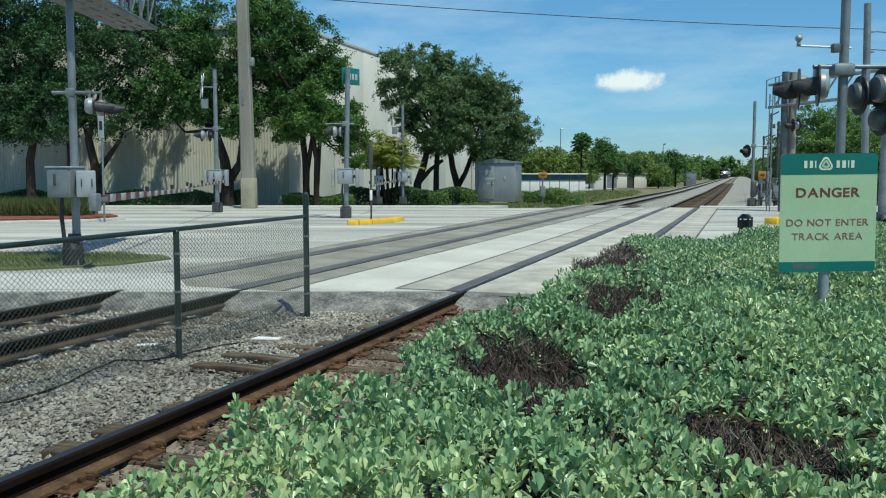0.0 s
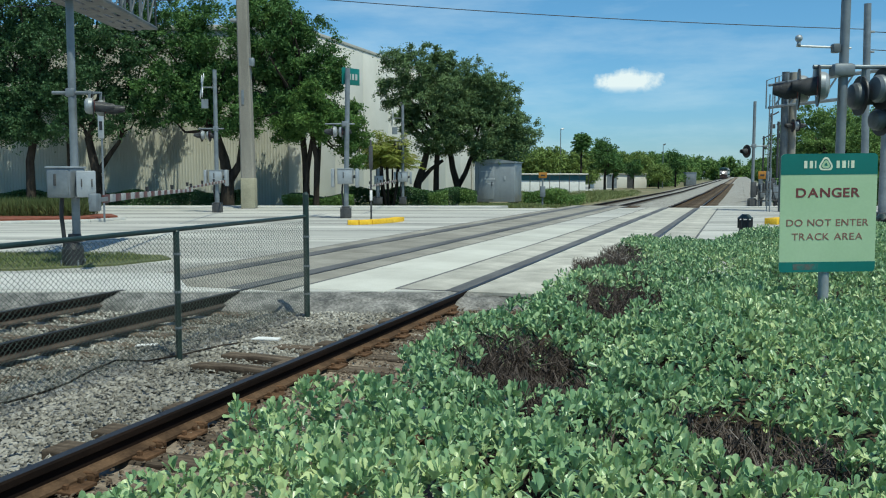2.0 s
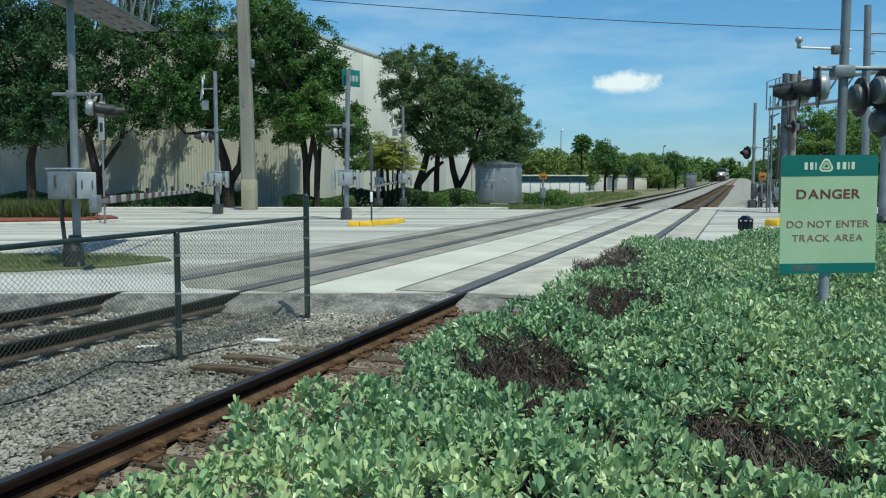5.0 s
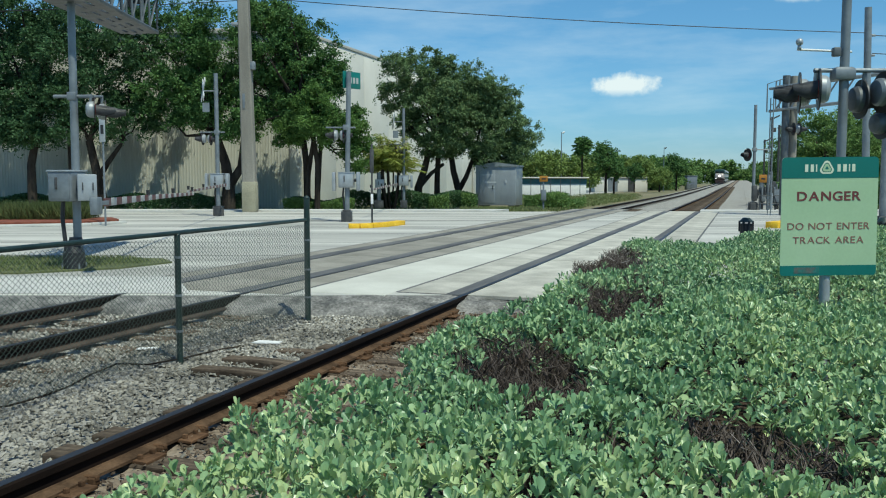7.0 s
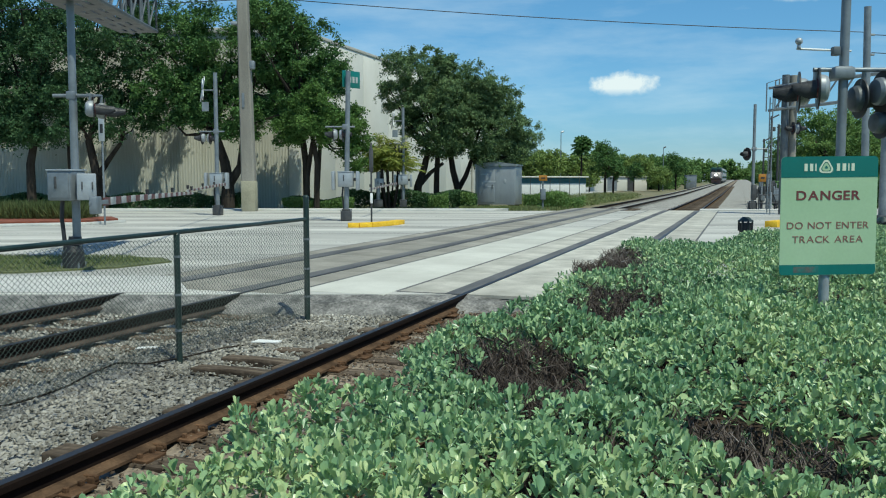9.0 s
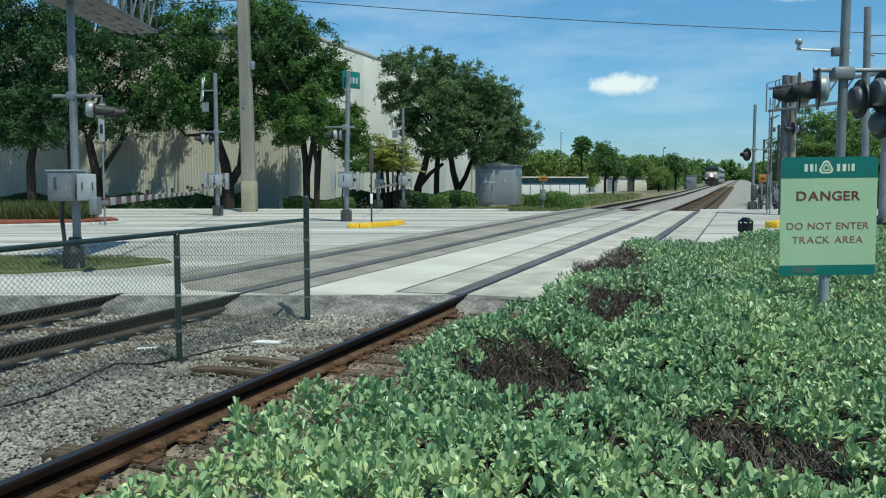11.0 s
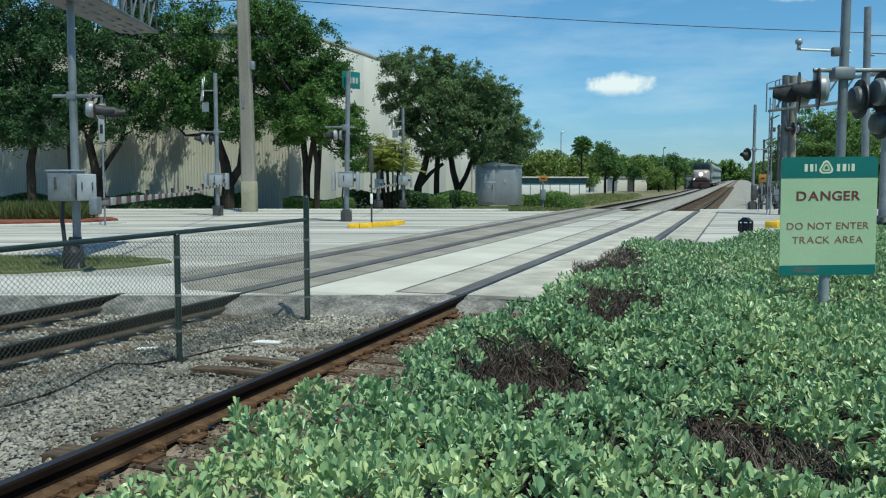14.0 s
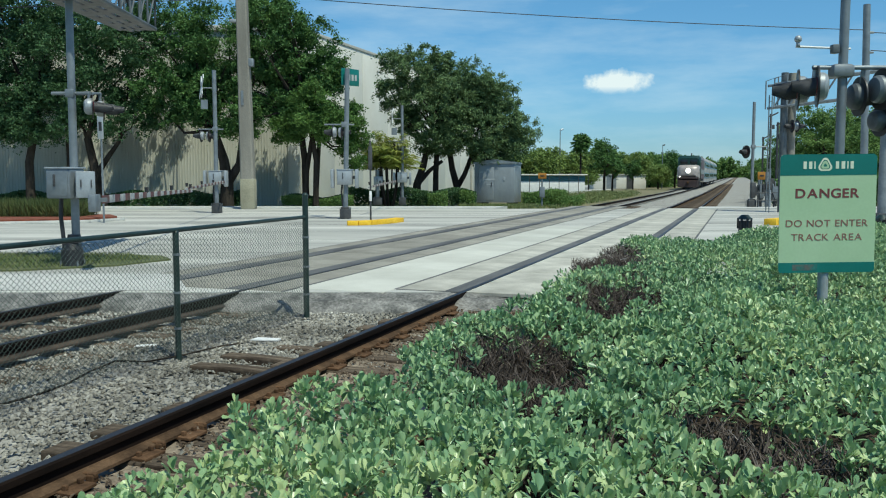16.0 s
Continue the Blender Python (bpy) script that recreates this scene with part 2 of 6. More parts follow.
BRIGHTLEAF = leaf_mat("bright_leaf", [(0.0, (0.08, 0.14, 0.04)), (0.5, (0.14, 0.24, 0.068)), (1.0, (0.26, 0.37, 0.11))], 0.6, 0.25, 0.25, 0.35)
YOUNGLEAF = leaf_mat("young_leaf", [(0.0, (0.048, 0.1, 0.023)), (0.5, (0.092, 0.178, 0.042)), (1.0, (0.18, 0.3, 0.075))], 0.6, 0.25, 0.25, 0.35)
PALMLEAF = leaf_mat("palm_leaf", [(0.0, (0.13, 0.19, 0.035)), (0.5, (0.29, 0.34, 0.07)), (1.0, (0.55, 0.52, 0.14))], 0.5, 0.4)
GRASSLEAF = leaf_mat("grass_blade", [(0.0, (0.08, 0.125, 0.035)), (0.5, (0.165, 0.21, 0.07)), (1.0, (0.32, 0.31, 0.14))], 0.6, 0.25)
TUFTLEAF = leaf_mat("tuft_blade", [(0.0, (0.04, 0.062, 0.02)), (0.5, (0.085, 0.118, 0.04)), (1.0, (0.17, 0.19, 0.075))], 0.6, 0.2, 0.25)
BROWNSTONE = leaf_mat("brown_chips", [(0.0, (0.035, 0.024, 0.017)), (0.5, (0.14, 0.105, 0.076)), (0.9, (0.3, 0.24, 0.185)), (1.0, (0.6, 0.56, 0.5))], 0.95, 0.0, 0.15)
STONE = leaf_mat("ballast_stone", [(0.0, (0.065, 0.062, 0.054)), (0.4, (0.2, 0.19, 0.163)), (0.8, (0.4, 0.38, 0.33)), (1.0, (0.72, 0.7, 0.64))], 0.95, 0.0, 0.2)


for m in (RAIL, TIE, RUST, RUSTFOOT, BARK, SOIL, RUSTBED):   # dry, dull surfaces
    m.node_tree.nodes["Principled BSDF"].inputs["Specular IOR Level"].default_value = 0.1


# ---- builders ----
TRACK = pose(0, 0, 0, 0, 0, -19.22)   # local y runs along the tracks, local x across them


def on_track(p, s, z=0.0):
    return TRACK @ Vector((p, s, z))


def part(name, bm, material, parent, label="", kind="", smooth=False):
    me = bpy.data.meshes.new(name)
    bm.normal_update()
    for e in bm.edges:   # round where faces meet at a shallow angle, crisp elsewhere
        e.smooth = smooth or e.calc_face_angle(3.0) < 0.45
    for f in bm.faces:
        f.smooth = any(e.smooth for e in f.edges)
    bm.to_mesh(me)
    bm.free()
    me.materials.append(material)
    ob = new(name, me)
    ob.parent = parent
    return tagged(ob, label=label, kind=kind)


def thing(name, label, category, group="", m=None, kind=""):
    ob = new(name)
    ob.empty_display_size = 0.2
    if m is not None:
        ob.matrix_basis = m
    return tagged(ob, label, category, group, kind)


def box(bm, c, s, bevel=0.0, turn=0.0, m=None):
    r = bmesh.ops.create_cube(bm, size=1)
    vs = r["verts"]
    bmesh.ops.transform(bm, matrix=(m or Matrix()) @ Matrix.Translation(c) @ pose(0, 0, 0, 0, 0, turn) @ Matrix.Diagonal((*s, 1)), verts=vs)
    if bevel:
        es = list({e for v in vs for e in v.link_edges})
        bmesh.ops.bevel(bm, geom=es, offset=bevel, segments=2, affect="EDGES", profile=0.5)
    return bm


def rod(bm, a, b, r0, r1=None, seg=10, caps=True):
    a, b = Vector(a), Vector(b)
    d = b - a
    m = Matrix.Translation((a + b) / 2) @ d.to_track_quat("Z", "Y").to_matrix().to_4x4()
    bmesh.ops.create_cone(bm, cap_ends=caps, segments=seg, radius1=r0, radius2=r0 if r1 is None else r1, depth=d.length, matrix=m)
    return bm


def tube(bm, pts, r0, r1, seg=7):
    pts = [Vector(p) for p in pts]
    rings = []
    for i, p in enumerate(pts):
        d = (pts[min(i + 1, len(pts) - 1)] - pts[max(i - 1, 0)]).normalized()
        side = d.cross(Vector((0.31, 0.93, 0.2))).normalized()
        up = side.cross(d)
        r = r0 + (r1 - r0) * i / (len(pts) - 1)
        rings.append([bm.verts.new(p + (side * math.cos(a) + up * math.sin(a)) * r) for a in (2 * math.pi * k / seg for k in range(seg))])
    for a, b in zip(rings, rings[1:]):
        for k in range(seg):
            bm.faces.new((a[k], a[(k + 1) % seg], b[(k + 1) % seg], b[k]))
    bm.faces.new(rings[-1])
    bm.faces.new(rings[0][::-1])
    return bm


def slab(bm, outline, z0, z1):
    """A flat piece with the given outline from z0 up to z1."""
    lo = [bm.verts.new((x, y, z0)) for x, y in outline]
    hi = [bm.verts.new((x, y, z1)) for x, y in outline]
    bm.faces.new(hi)
    bm.faces.new(lo[::-1])
    n = len(outline)
    for i in range(n):
        bm.faces.new((lo[i], lo[(i + 1) % n], hi[(i + 1) % n], hi[i]))
    bmesh.ops.recalc_face_normals(bm, faces=bm.faces[:])
    return bm


def quick_mesh(name, verts, faces, material):
    """A mesh from arrays of corners and of equal-sided faces."""
    me = bpy.data.meshes.new(name)
    n, k = faces.shape
    me.vertices.add(len(verts))
    me.vertices.foreach_set("co", verts.astype(np.float32).ravel())
    me.loops.add(n * k)
    me.loops.foreach_set("vertex_index", faces.astype(np.int32).ravel())
    me.polygons.add(n)
    me.polygons.foreach_set("loop_start", np.arange(0, n * k, k, dtype=np.int32))
    me.update(calc_edges=True)
    me.materials.append(material)
    return me


def unit(v):
    return v / np.maximum(np.linalg.norm(v, axis=-1, keepdims=True), 1e-9)


def leaves_at(rng, centres, ways, length, width, up=None):
    """Diamond leaves: at each centre one leaf along its way, turned to face up where that is given."""
    n = len(centres)
    side = unit(np.cross(ways, rng.normal(size=(n, 3)) if up is None else up))
    nrm = np.cross(ways, side)
    L = length * rng.uniform(0.7, 1.3, (n, 1))
    W = width * rng.uniform(0.7, 1.3, (n, 1))
    v = np.stack([centres - ways * L / 2, centres + side * W / 2 + nrm * W * 0.15, centres + ways * L / 2, centres - side * W / 2 + nrm * W * 0.15], 1)
    return v.reshape(-1, 3), np.arange(n * 4).reshape(n, 4)


def joined(lists):
    vs, fs, o = [], [], 0
    for v, f in lists:
        vs.append(v)
        fs.append(f + o)
        o += len(v)
    return np.concatenate(vs), np.concatenate(fs)


def clump_leaves(rng, cs, rs, per, length, width):
    """Leaves on short twigs that fan out from each clump's centre and sag at their tips."""
    on = 11
    twigs = max(2, per // on)
    c = np.repeat(cs, twigs, 0)
    reach = np.repeat(rs, twigs)[:, None] * rng.uniform(0.45, 1.3, (len(c), 1))
    d = unit(rng.normal(size=c.shape) * np.array([1.0, 1.0, 0.55]) + np.array([0, 0, 0.12]))
    c = c + rng.normal(size=c.shape) * reach * 0.22
    u = rng.uniform(0.15, 1.0, (len(c), on, 1))
    pts = c[:, None] + d[:, None] * reach[:, None] * u + np.array([0, 0, -0.28]) * reach[:, None] * u ** 2
    pts = (pts + rng.normal(size=pts.shape) * length * 0.45).reshape(-1, 3)
    up = unit(rng.normal(size=pts.shape) * 0.8 + np.array([0, 0, 0.55]))
    ways = unit(np.cross(up, rng.normal(size=pts.shape)))
    return leaves_at(rng, pts, ways, length, width, up)


def gappy(cs, seed, share):
    """Drops clumps in patches, so that a crown has holes and hollows."""
    g = np.sin(2.1 * cs[:, 0] + seed) * np.sin(2.3 * cs[:, 2] + 1.7 * seed) + 0.6 * np.sin(1.3 * cs[:, 1] + 0.7 * cs[:, 0] + 0.3 * seed) \
        + 0.5 * np.sin(4.3 * cs[:, 0] - 3.9 * cs[:, 2] + seed)
    return cs[g > np.quantile(g, share)]


def crown_points(rng, lobes, spacing):
    """Clump centres, mostly in the outer part of each lobe (x, y, z, rx, ry, rz)."""
    cs = []
    more = []
    for x, y, z, rx, ry, rz in lobes:
        for d in unit(rng.normal(size=(5, 3)) + np.array([0, 0, 0.25])):
            q = rng.uniform(0.28, 0.48)
            more.append((x + d[0] * rx * 0.9, y + d[1] * ry * 0.9, z + d[2] * rz * 0.9, rx * q, ry * q, rz * q * 0.8))
    for x, y, z, rx, ry, rz in list(lobes) + more:
        n = max(5, int(4.2 * (rx * ry + rx * rz + ry * rz) / spacing ** 2 / 1.6))
        d = unit(rng.normal(size=(n, 3)))
        r = rng.uniform(0.25, 1.0, (n, 1)) ** 0.45 * rng.uniform(0.86, 1.08, (n, 1))
        cs.append(np.array([x, y, z]) + d * r * np.array([rx, ry, rz]))
    return np.concatenate(cs)


def tree(name, label, x, y, trunks, lobes, leafmat, seed, spacing=0.8, per=230, length=0.155, width=0.09, category="tree", limbs=16, group="", z=-0.1, holes=0.0):
    """trunks: (points, radius at the foot, radius at the top); limbs reach from their tops into the lobes."""
    rng = np.random.default_rng(seed)
    t = thing(name, label, category, group, pose(x, y, z))
    bm = bmesh.new()
    tops = []
    for pts, r0, r1 in trunks:
        tube(bm, pts, r0, r1, 9)
        tops.append((Vector(pts[-1]), r1))
    cs = gappy(crown_points(rng, lobes, spacing), seed, holes)
    for i in rng.choice(len(cs), min(limbs, len(cs)), replace=False):
        c = Vector(cs[i])
        a, r = min(tops, key=lambda q: (q[0] - c).length)
        mid = a.lerp(c, 0.5) + Vector(rng.normal(size=3) * 0.25) + Vector((0, 0, 0.15))
        tube(bm, [a, a.lerp(mid, 0.55) + Vector(rng.normal(size=3) * 0.08), mid, c], r * 0.75, 0.025, 5)
    part("trunk", bm, BARK, t, "dark furrowed trunk and limbs")
    v, f = clump_leaves(rng, cs, rng.uniform(0.45, 0.95, len(cs)) * spacing, per, length, width)
    crown = new("crown", quick_mesh("crown", v, f, leafmat))
    crown.parent = t
    return t


# ---- ground, road and tracks ----
def sheet(name, outline, z, material, label, kind="structure", thick=0.05, m=None):
    ob = part(name, slab(bmesh.new(), outline, z - thick, z), material, None, label, kind)
    if m is not None:
        ob.matrix_basis = m
    return ob


def flat(name, outline, z, material, label, m=None):
    """A surface that is all top, for the broad lie of the land."""
    bm = bmesh.new()
    bm.faces.new([bm.verts.new((x, y, z)) for x, y in outline])
    ob = part(name, bm, material, None, label, "structure")
    if m is not None:
        ob.matrix_basis = m
    return ob


flat("ground", [(-2500, -300), (2500, -300), (2500, 3500), (-2500, 3500)], -0.26, GRASSGROUND, "flat grassy ground with dry patches out to the horizon")
GRADE = 100.0   # past here the line climbs gently


def climb(s):
    return 0.0043 * max(0.0, s - GRADE)


def ramp(name, x0, x1, z, material, label):
    """The climbing stretch of a bed, as a low bank."""
    bm = slab(bmesh.new(), [(x0, GRADE), (x1, GRADE), (x1, 700), (x0, 700)], z - 0.06, z)
    for v in bm.verts:
        if v.co.z > z - 0.03:
            v.co.z += climb(v.co.y)
    part(name, bm, material, None, label, "structure").matrix_basis = TRACK


ramp("ballast_bank", -9.0, 0.4, -0.225, GRAVEL, "grey ballast bank of the climbing line")
ramp("rusty_bank", -3.3, -2.0, -0.208, RUSTBED, "rust-stained ballast between the rails of the climbing line")
ramp("gravel_bank", 0.4, 3.9, -0.19, GRAVEL, "pale gravel shoulder of the climbing line")
flat("ballast_bed", [(-11.5, -12), (0.4, -12), (0.4, GRADE), (-9.0, GRADE), (-9.0, 48), (-11.5, 14)], -0.225, GRAVEL, "grey crushed-stone ballast under the two tracks", TRACK)
flat("rusty_ballast", [(-3.3, 12.0), (-2.0, 12.0), (-2.0, GRADE), (-3.3, GRADE)], -0.208, RUSTBED, "rust-stained ballast between the rails", TRACK)
bm = bmesh.new()
rows = [[bm.verts.new((-3.36 + 1.42 * i / 24, -12 + 24 * j / 400, -0.186 + 0.022 * noise.noise(Vector((i * 0.31, j * 0.33, 1))) + 0.016 * noise.noise(Vector((i * 0.9, j * 0.9, 5))))) for i in range(25)] for j in range(401)]
for a, b in zip(rows, rows[1:]):
    for i in range(24):
        bm.faces.new((a[i], a[i + 1], b[i + 1], b[i]))
part("track_dirt", bm, RUSTBED, None, "uneven rust-brown dirt and fines between the rails", "structure", smooth=True).matrix_basis = TRACK
flat("gravel_shoulder", [(0.4, 46), (5.0, 46), (3.9, GRADE), (0.4, GRADE)], -0.19, GRAVEL, "pale gravel shoulder beside the far track", TRACK)
flat("dry_verge", [(-17, 46), (-9.0, 46), (-9.0, 600), (-30, 600)], -0.215, DRYGROUND, "dry grass verge beside the track", TRACK)
flat("far_lot", [(-60, 92), (-19, 92), (-19, 220), (-60, 220)], -0.21, CONCRETE, "pale paved lot far beside the track", TRACK)

# The road lies square to the view, with its kerbs; its near end stops short of the hedge.
road = part("road", slab(bmesh.new(), [(-80, 11.2), (5.2, 11.2), (7.5, 13.2), (90, 13.2), (90, 42.6), (-80, 42.6)], -0.24, 0.0), CONCRETE, None,
            "wide light concrete road with darker wheel wear", "structure")
bm = bmesh.new()
lo = [(-9.0, 10.95), (3.6, 10.5), (5.4, 11.22), (-9.0, 11.22)]
a = [bm.verts.new((x, y, z)) for (x, y), z in zip(lo, (-0.22, -0.22, -0.004, -0.004))]
bm.faces.new(a)
bmesh.ops.subdivide_edges(bm, edges=bm.edges[:], cuts=24, use_grid_fill=True)
for v in bm.verts:
    if v.co.y < 11.18:
        v.co.z = -0.22 + 0.216 * ((v.co.z + 0.22) / 0.216) ** 0.5
        v.co.z += 0.03 * noise.noise(v.co * 1.7) + 0.012 * noise.noise(v.co * 7)
        v.co.y += 0.09 * noise.noise(v.co * 2.3)
part("road_apron", bm, APRON, None, "worn asphalt ramp at the end of the crossing", "structure")
sheet("pavement_near", [(-60, 11.6), (-3.4, 11.3), (-4.2, 13.3), (-60, 13.6)], 0.012, KERB, "pale concrete pavement beside the road", thick=0.2)
sheet("pavement_far", [(-80, 42.6), (2.6, 42.6), (3.4, 44.6), (-80, 45.4)], 0.06, KERB, "white concrete kerb and pavement along the far side", thick=0.36)
sheet("pavement_far_east", [(12.9, 42.9), (90, 42.9), (90, 45.0), (13.6, 45.0)], 0.03, KERB, "pale concrete pavement past the tracks", thick=0.26)
sheet("lawn_near", [(-60, 13.8), (-6.9, 13.7), (-5.6, 14.5), (-5.0, 15.6), (-5.4, 16.3), (-7.0, 16.6), (-60, 16.9)], 0.03, GRASSGROUND, "small grass patch round the signal mast", thick=0.2)
# road joints: thin dark lines along and across the lanes
bm = bmesh.new()
for y in (17.2, 20.8, 24.4, 28.2, 32.6, 36.2, 39.6):
    box(bm, (-30, y, 0.001), (90, 0.035, 0.006))
part("road_joint", bm, RUBBER, road)

track_near, track_far = -2.67, -7.02
track = thing("railway_track", "two parallel rusty railway tracks on timber ties", "railway", m=TRACK, kind="structure")


def rail(p, s0, s1):
    prof = [(-0.066, -0.148), (0.066, -0.148), (0.066, -0.137), (0.014, -0.118), (0.011, -0.05), (0.035, -0.038), (0.035, -0.004), (0.029, 0.007),
            (-0.029, 0.007), (-0.035, -0.004), (-0.035, -0.038), (-0.011, -0.05), (-0.014, -0.118), (-0.066, -0.137)]
    bm = bmesh.new()
    ends = [[bm.verts.new((p + x, s, z + climb(s))) for x, z in prof] for s in (s0, s1)]
    n = len(prof)
    for i in range(n):
        bm.faces.new((ends[0][i], ends[0][(i + 1) % n], ends[1][(i + 1) % n], ends[1][i]))
    bm.faces.new(ends[0][::-1])
    bm.faces.new(ends[1])
    bmesh.ops.recalc_face_normals(bm, faces=bm.faces[:])
    r = part("rail", bm, RAIL, track, "rusty steel rail, darkened to near black as shade")
    # the foot stays lighter, as the sunlit part below the painted shade
    foot = [(-0.071, -0.15), (0.071, -0.15), (0.071, -0.132), (0.02, -0.116), (0.0145, -0.106), (-0.0145, -0.106), (-0.02, -0.116), (-0.071, -0.132)]
    bm = bmesh.new()
    ends = [[bm.verts.new((p + x, s, z + climb(s))) for x, z in foot] for s in (s0 - 0.01, s1 + 0.01)]
    for i in range(len(foot)):
        bm.faces.new((ends[0][i], ends[0][(i + 1) % len(foot)], ends[1][(i + 1) % len(foot)], ends[1][i]))
    bm.faces.new(ends[0][::-1])
    bm.faces.new(ends[1])
    bmesh.ops.recalc_face_normals(bm, faces=bm.faces[:])
    part("rail_foot", bm, RUSTFOOT if p > -5 else FOOTGRIME, r, "rust-brown lower web and foot, left lighter as sunlit" if p > -5 else "grimy dark brown foot")
    bm = box(bmesh.new(), (p, (s0 + s1) / 2, 0.004), (0.058, s1 - s0, 0.012))
    for v in bm.verts:
        v.co.z += climb(v.co.y)
    part("rail_head", bm, RAILTOP, r, "dull worn running surface")


for c in (track_near, track_far):
    for side in (-0.752, 0.752):
        rail(c + side, -12, GRADE)
        rail(c + side, GRADE, 700)

# crossing panels along the rails, in rows of separate slabs, with dark strips beside the rails
rng = random.Random(4)


def panel_row(x0, x1, s0, s1, n, m, z=-0.016):
    step = (s1 - s0) / n
    me = bpy.data.meshes.new("panel")
    bm = box(bmesh.new(), (0, 0, 0), (x1 - x0, step - 0.03, 0.05), 0.006)
    bm.to_mesh(me)
    bm.free()
    me.materials.append(m)
    for i in range(n):
        ob = new("panel", me)
        ob.parent = track
        ob.location = ((x0 + x1) / 2, s0 + step * (i + 0.5), z + rng.uniform(-0.002, 0.002))


for c, s0, s1, m, left, right, slim in ((track_near, 10.65, 44.4, PANEL, -1.68, 1.62, True), (track_far, 9.9, 46.4, PANEL_DARK, -1.55, 1.28, False)):
    for x0, x1 in ((c + left, c - 0.752 - (0.26 if slim else 0.4)), (c - 0.715, c + 0.752 - (0.24 if slim else 0.33)), (c + 0.79, c + right)):
        panel_row(x0, x1, s0, s1, 13, m)
    for side, w in ((-0.752, 0.22), (0.752, 0.2)) if slim else ((-0.752, 0.36), (0.752, 0.29)):
        part("flangeway", box(bmesh.new(), (c + side - 0.036 - w / 2, (s0 + s1) / 2, -0.017), (w, s1 - s0, 0.05)), RUBBER, track, "black rubber flangeway strip")
    for x in (c + left - 0.03, c + right + 0.03):
        part("seam", box(bmesh.new(), (x, (s0 + s1) / 2, -0.019), (0.05, s1 - s0, 0.05)), RUBBER, track, "dark filled joint")
    part("seam", box(bmesh.new(), (c + left / 2 - 0.38, s0 - 0.02, -0.019), (-left - 0.72, 0.035, 0.05)), RUBBER, track, "dark filled joint")
panel_row(track_far + 1.34, track_near - 1.74, 10.25, 26.6, 6, NEWSLAB, -0.019)

# timber ties with rusty plates and spikes
tie_me = bpy.data.meshes.new("tie")
bm = box(bmesh.new(), (0, 0, -0.085), (2.6, 0.22, 0.17), 0.012)
bm.to_mesh(tie_me)
bm.free()
tie_me.materials.append(TIE)
plate_me = bpy.data.meshes.new("tie_plate")
bm = box(bmesh.new(), (0, 0, 0.008), (0.34, 0.19, 0.02), 0.004)
for x in (-0.095, 0.095):
    for y in (-0.055, 0.055):
        box(bm, (x, y, 0.028), (0.028, 0.026, 0.035), 0.004)
    box(bm, (x * 0.95, 0.15, 0.012), (0.05, 0.05, 0.05), 0.008)
    box(bm, (x * 0.8, 0.15, 0.03), (0.09, 0.03, 0.03), 0.006)
bm.to_mesh(plate_me)
bm.free()
plate_me.materials.append(RUST)
rng = random.Random(9)
spots = [(track_near, -11.52 + 0.52 * i) for i in range(43)] + [(track_near, 46 + 0.55 * i) for i in range(280)]
spots += [(track_far, -11.68 + 0.52 * i) for i in range(48)] + [(track_far, 47.5 + 0.55 * i) for i in range(12)]
for c, s in spots:
    ob = new("tie", tie_me)
    ob.parent = track
    ob.location = (c + rng.uniform(-0.07, 0.07), s + rng.uniform(-0.05, 0.05), -0.166 + rng.uniform(-0.014, 0.004))
    ob.rotation_euler = (0, 0, rng.uniform(-0.03, 0.03))
    ob.location.z += climb(s)
    if c == track_far:
        ob.location.z -= 0.025
    if s < 14 and c == track_near:
        for side in (-0.752, 0.752):
            pl = new("tie_plate", plate_me)
            pl.parent = track
            pl.location = (c + side, ob.location.y, -0.161)


# old longer ties that lie half bare beside the near rail
old_me = bpy.data.meshes.new("old_tie")
bm = box(bmesh.new(), (0, 0, -0.06), (1.15, 0.17, 0.12), 0.018)
bmesh.ops.subdivide_edges(bm, edges=[e for e in bm.edges if e.calc_length() > 0.9], cuts=5)
for v in bm.verts:
    v.co += Vector((0.02 * noise.noise(v.co * 9), 0.012 * noise.noise(v.co * 7 + Vector((3, 1, 2))), 0.012 * noise.noise(v.co * 8)))
bm.to_mesh(old_me)
bm.free()
old_me.materials.append(TIE)
for p, q, turn in ((-4.03, 6.42, 1), (-4.02, 6.86, -2), (-3.8, 7.46, 1)):
    ob = new("old_tie", old_me)
    ob.parent = track
    ob.location = (p, q, -0.158 if q < 7 else -0.178)
    ob.rotation_euler = (0, 0, radians(turn))


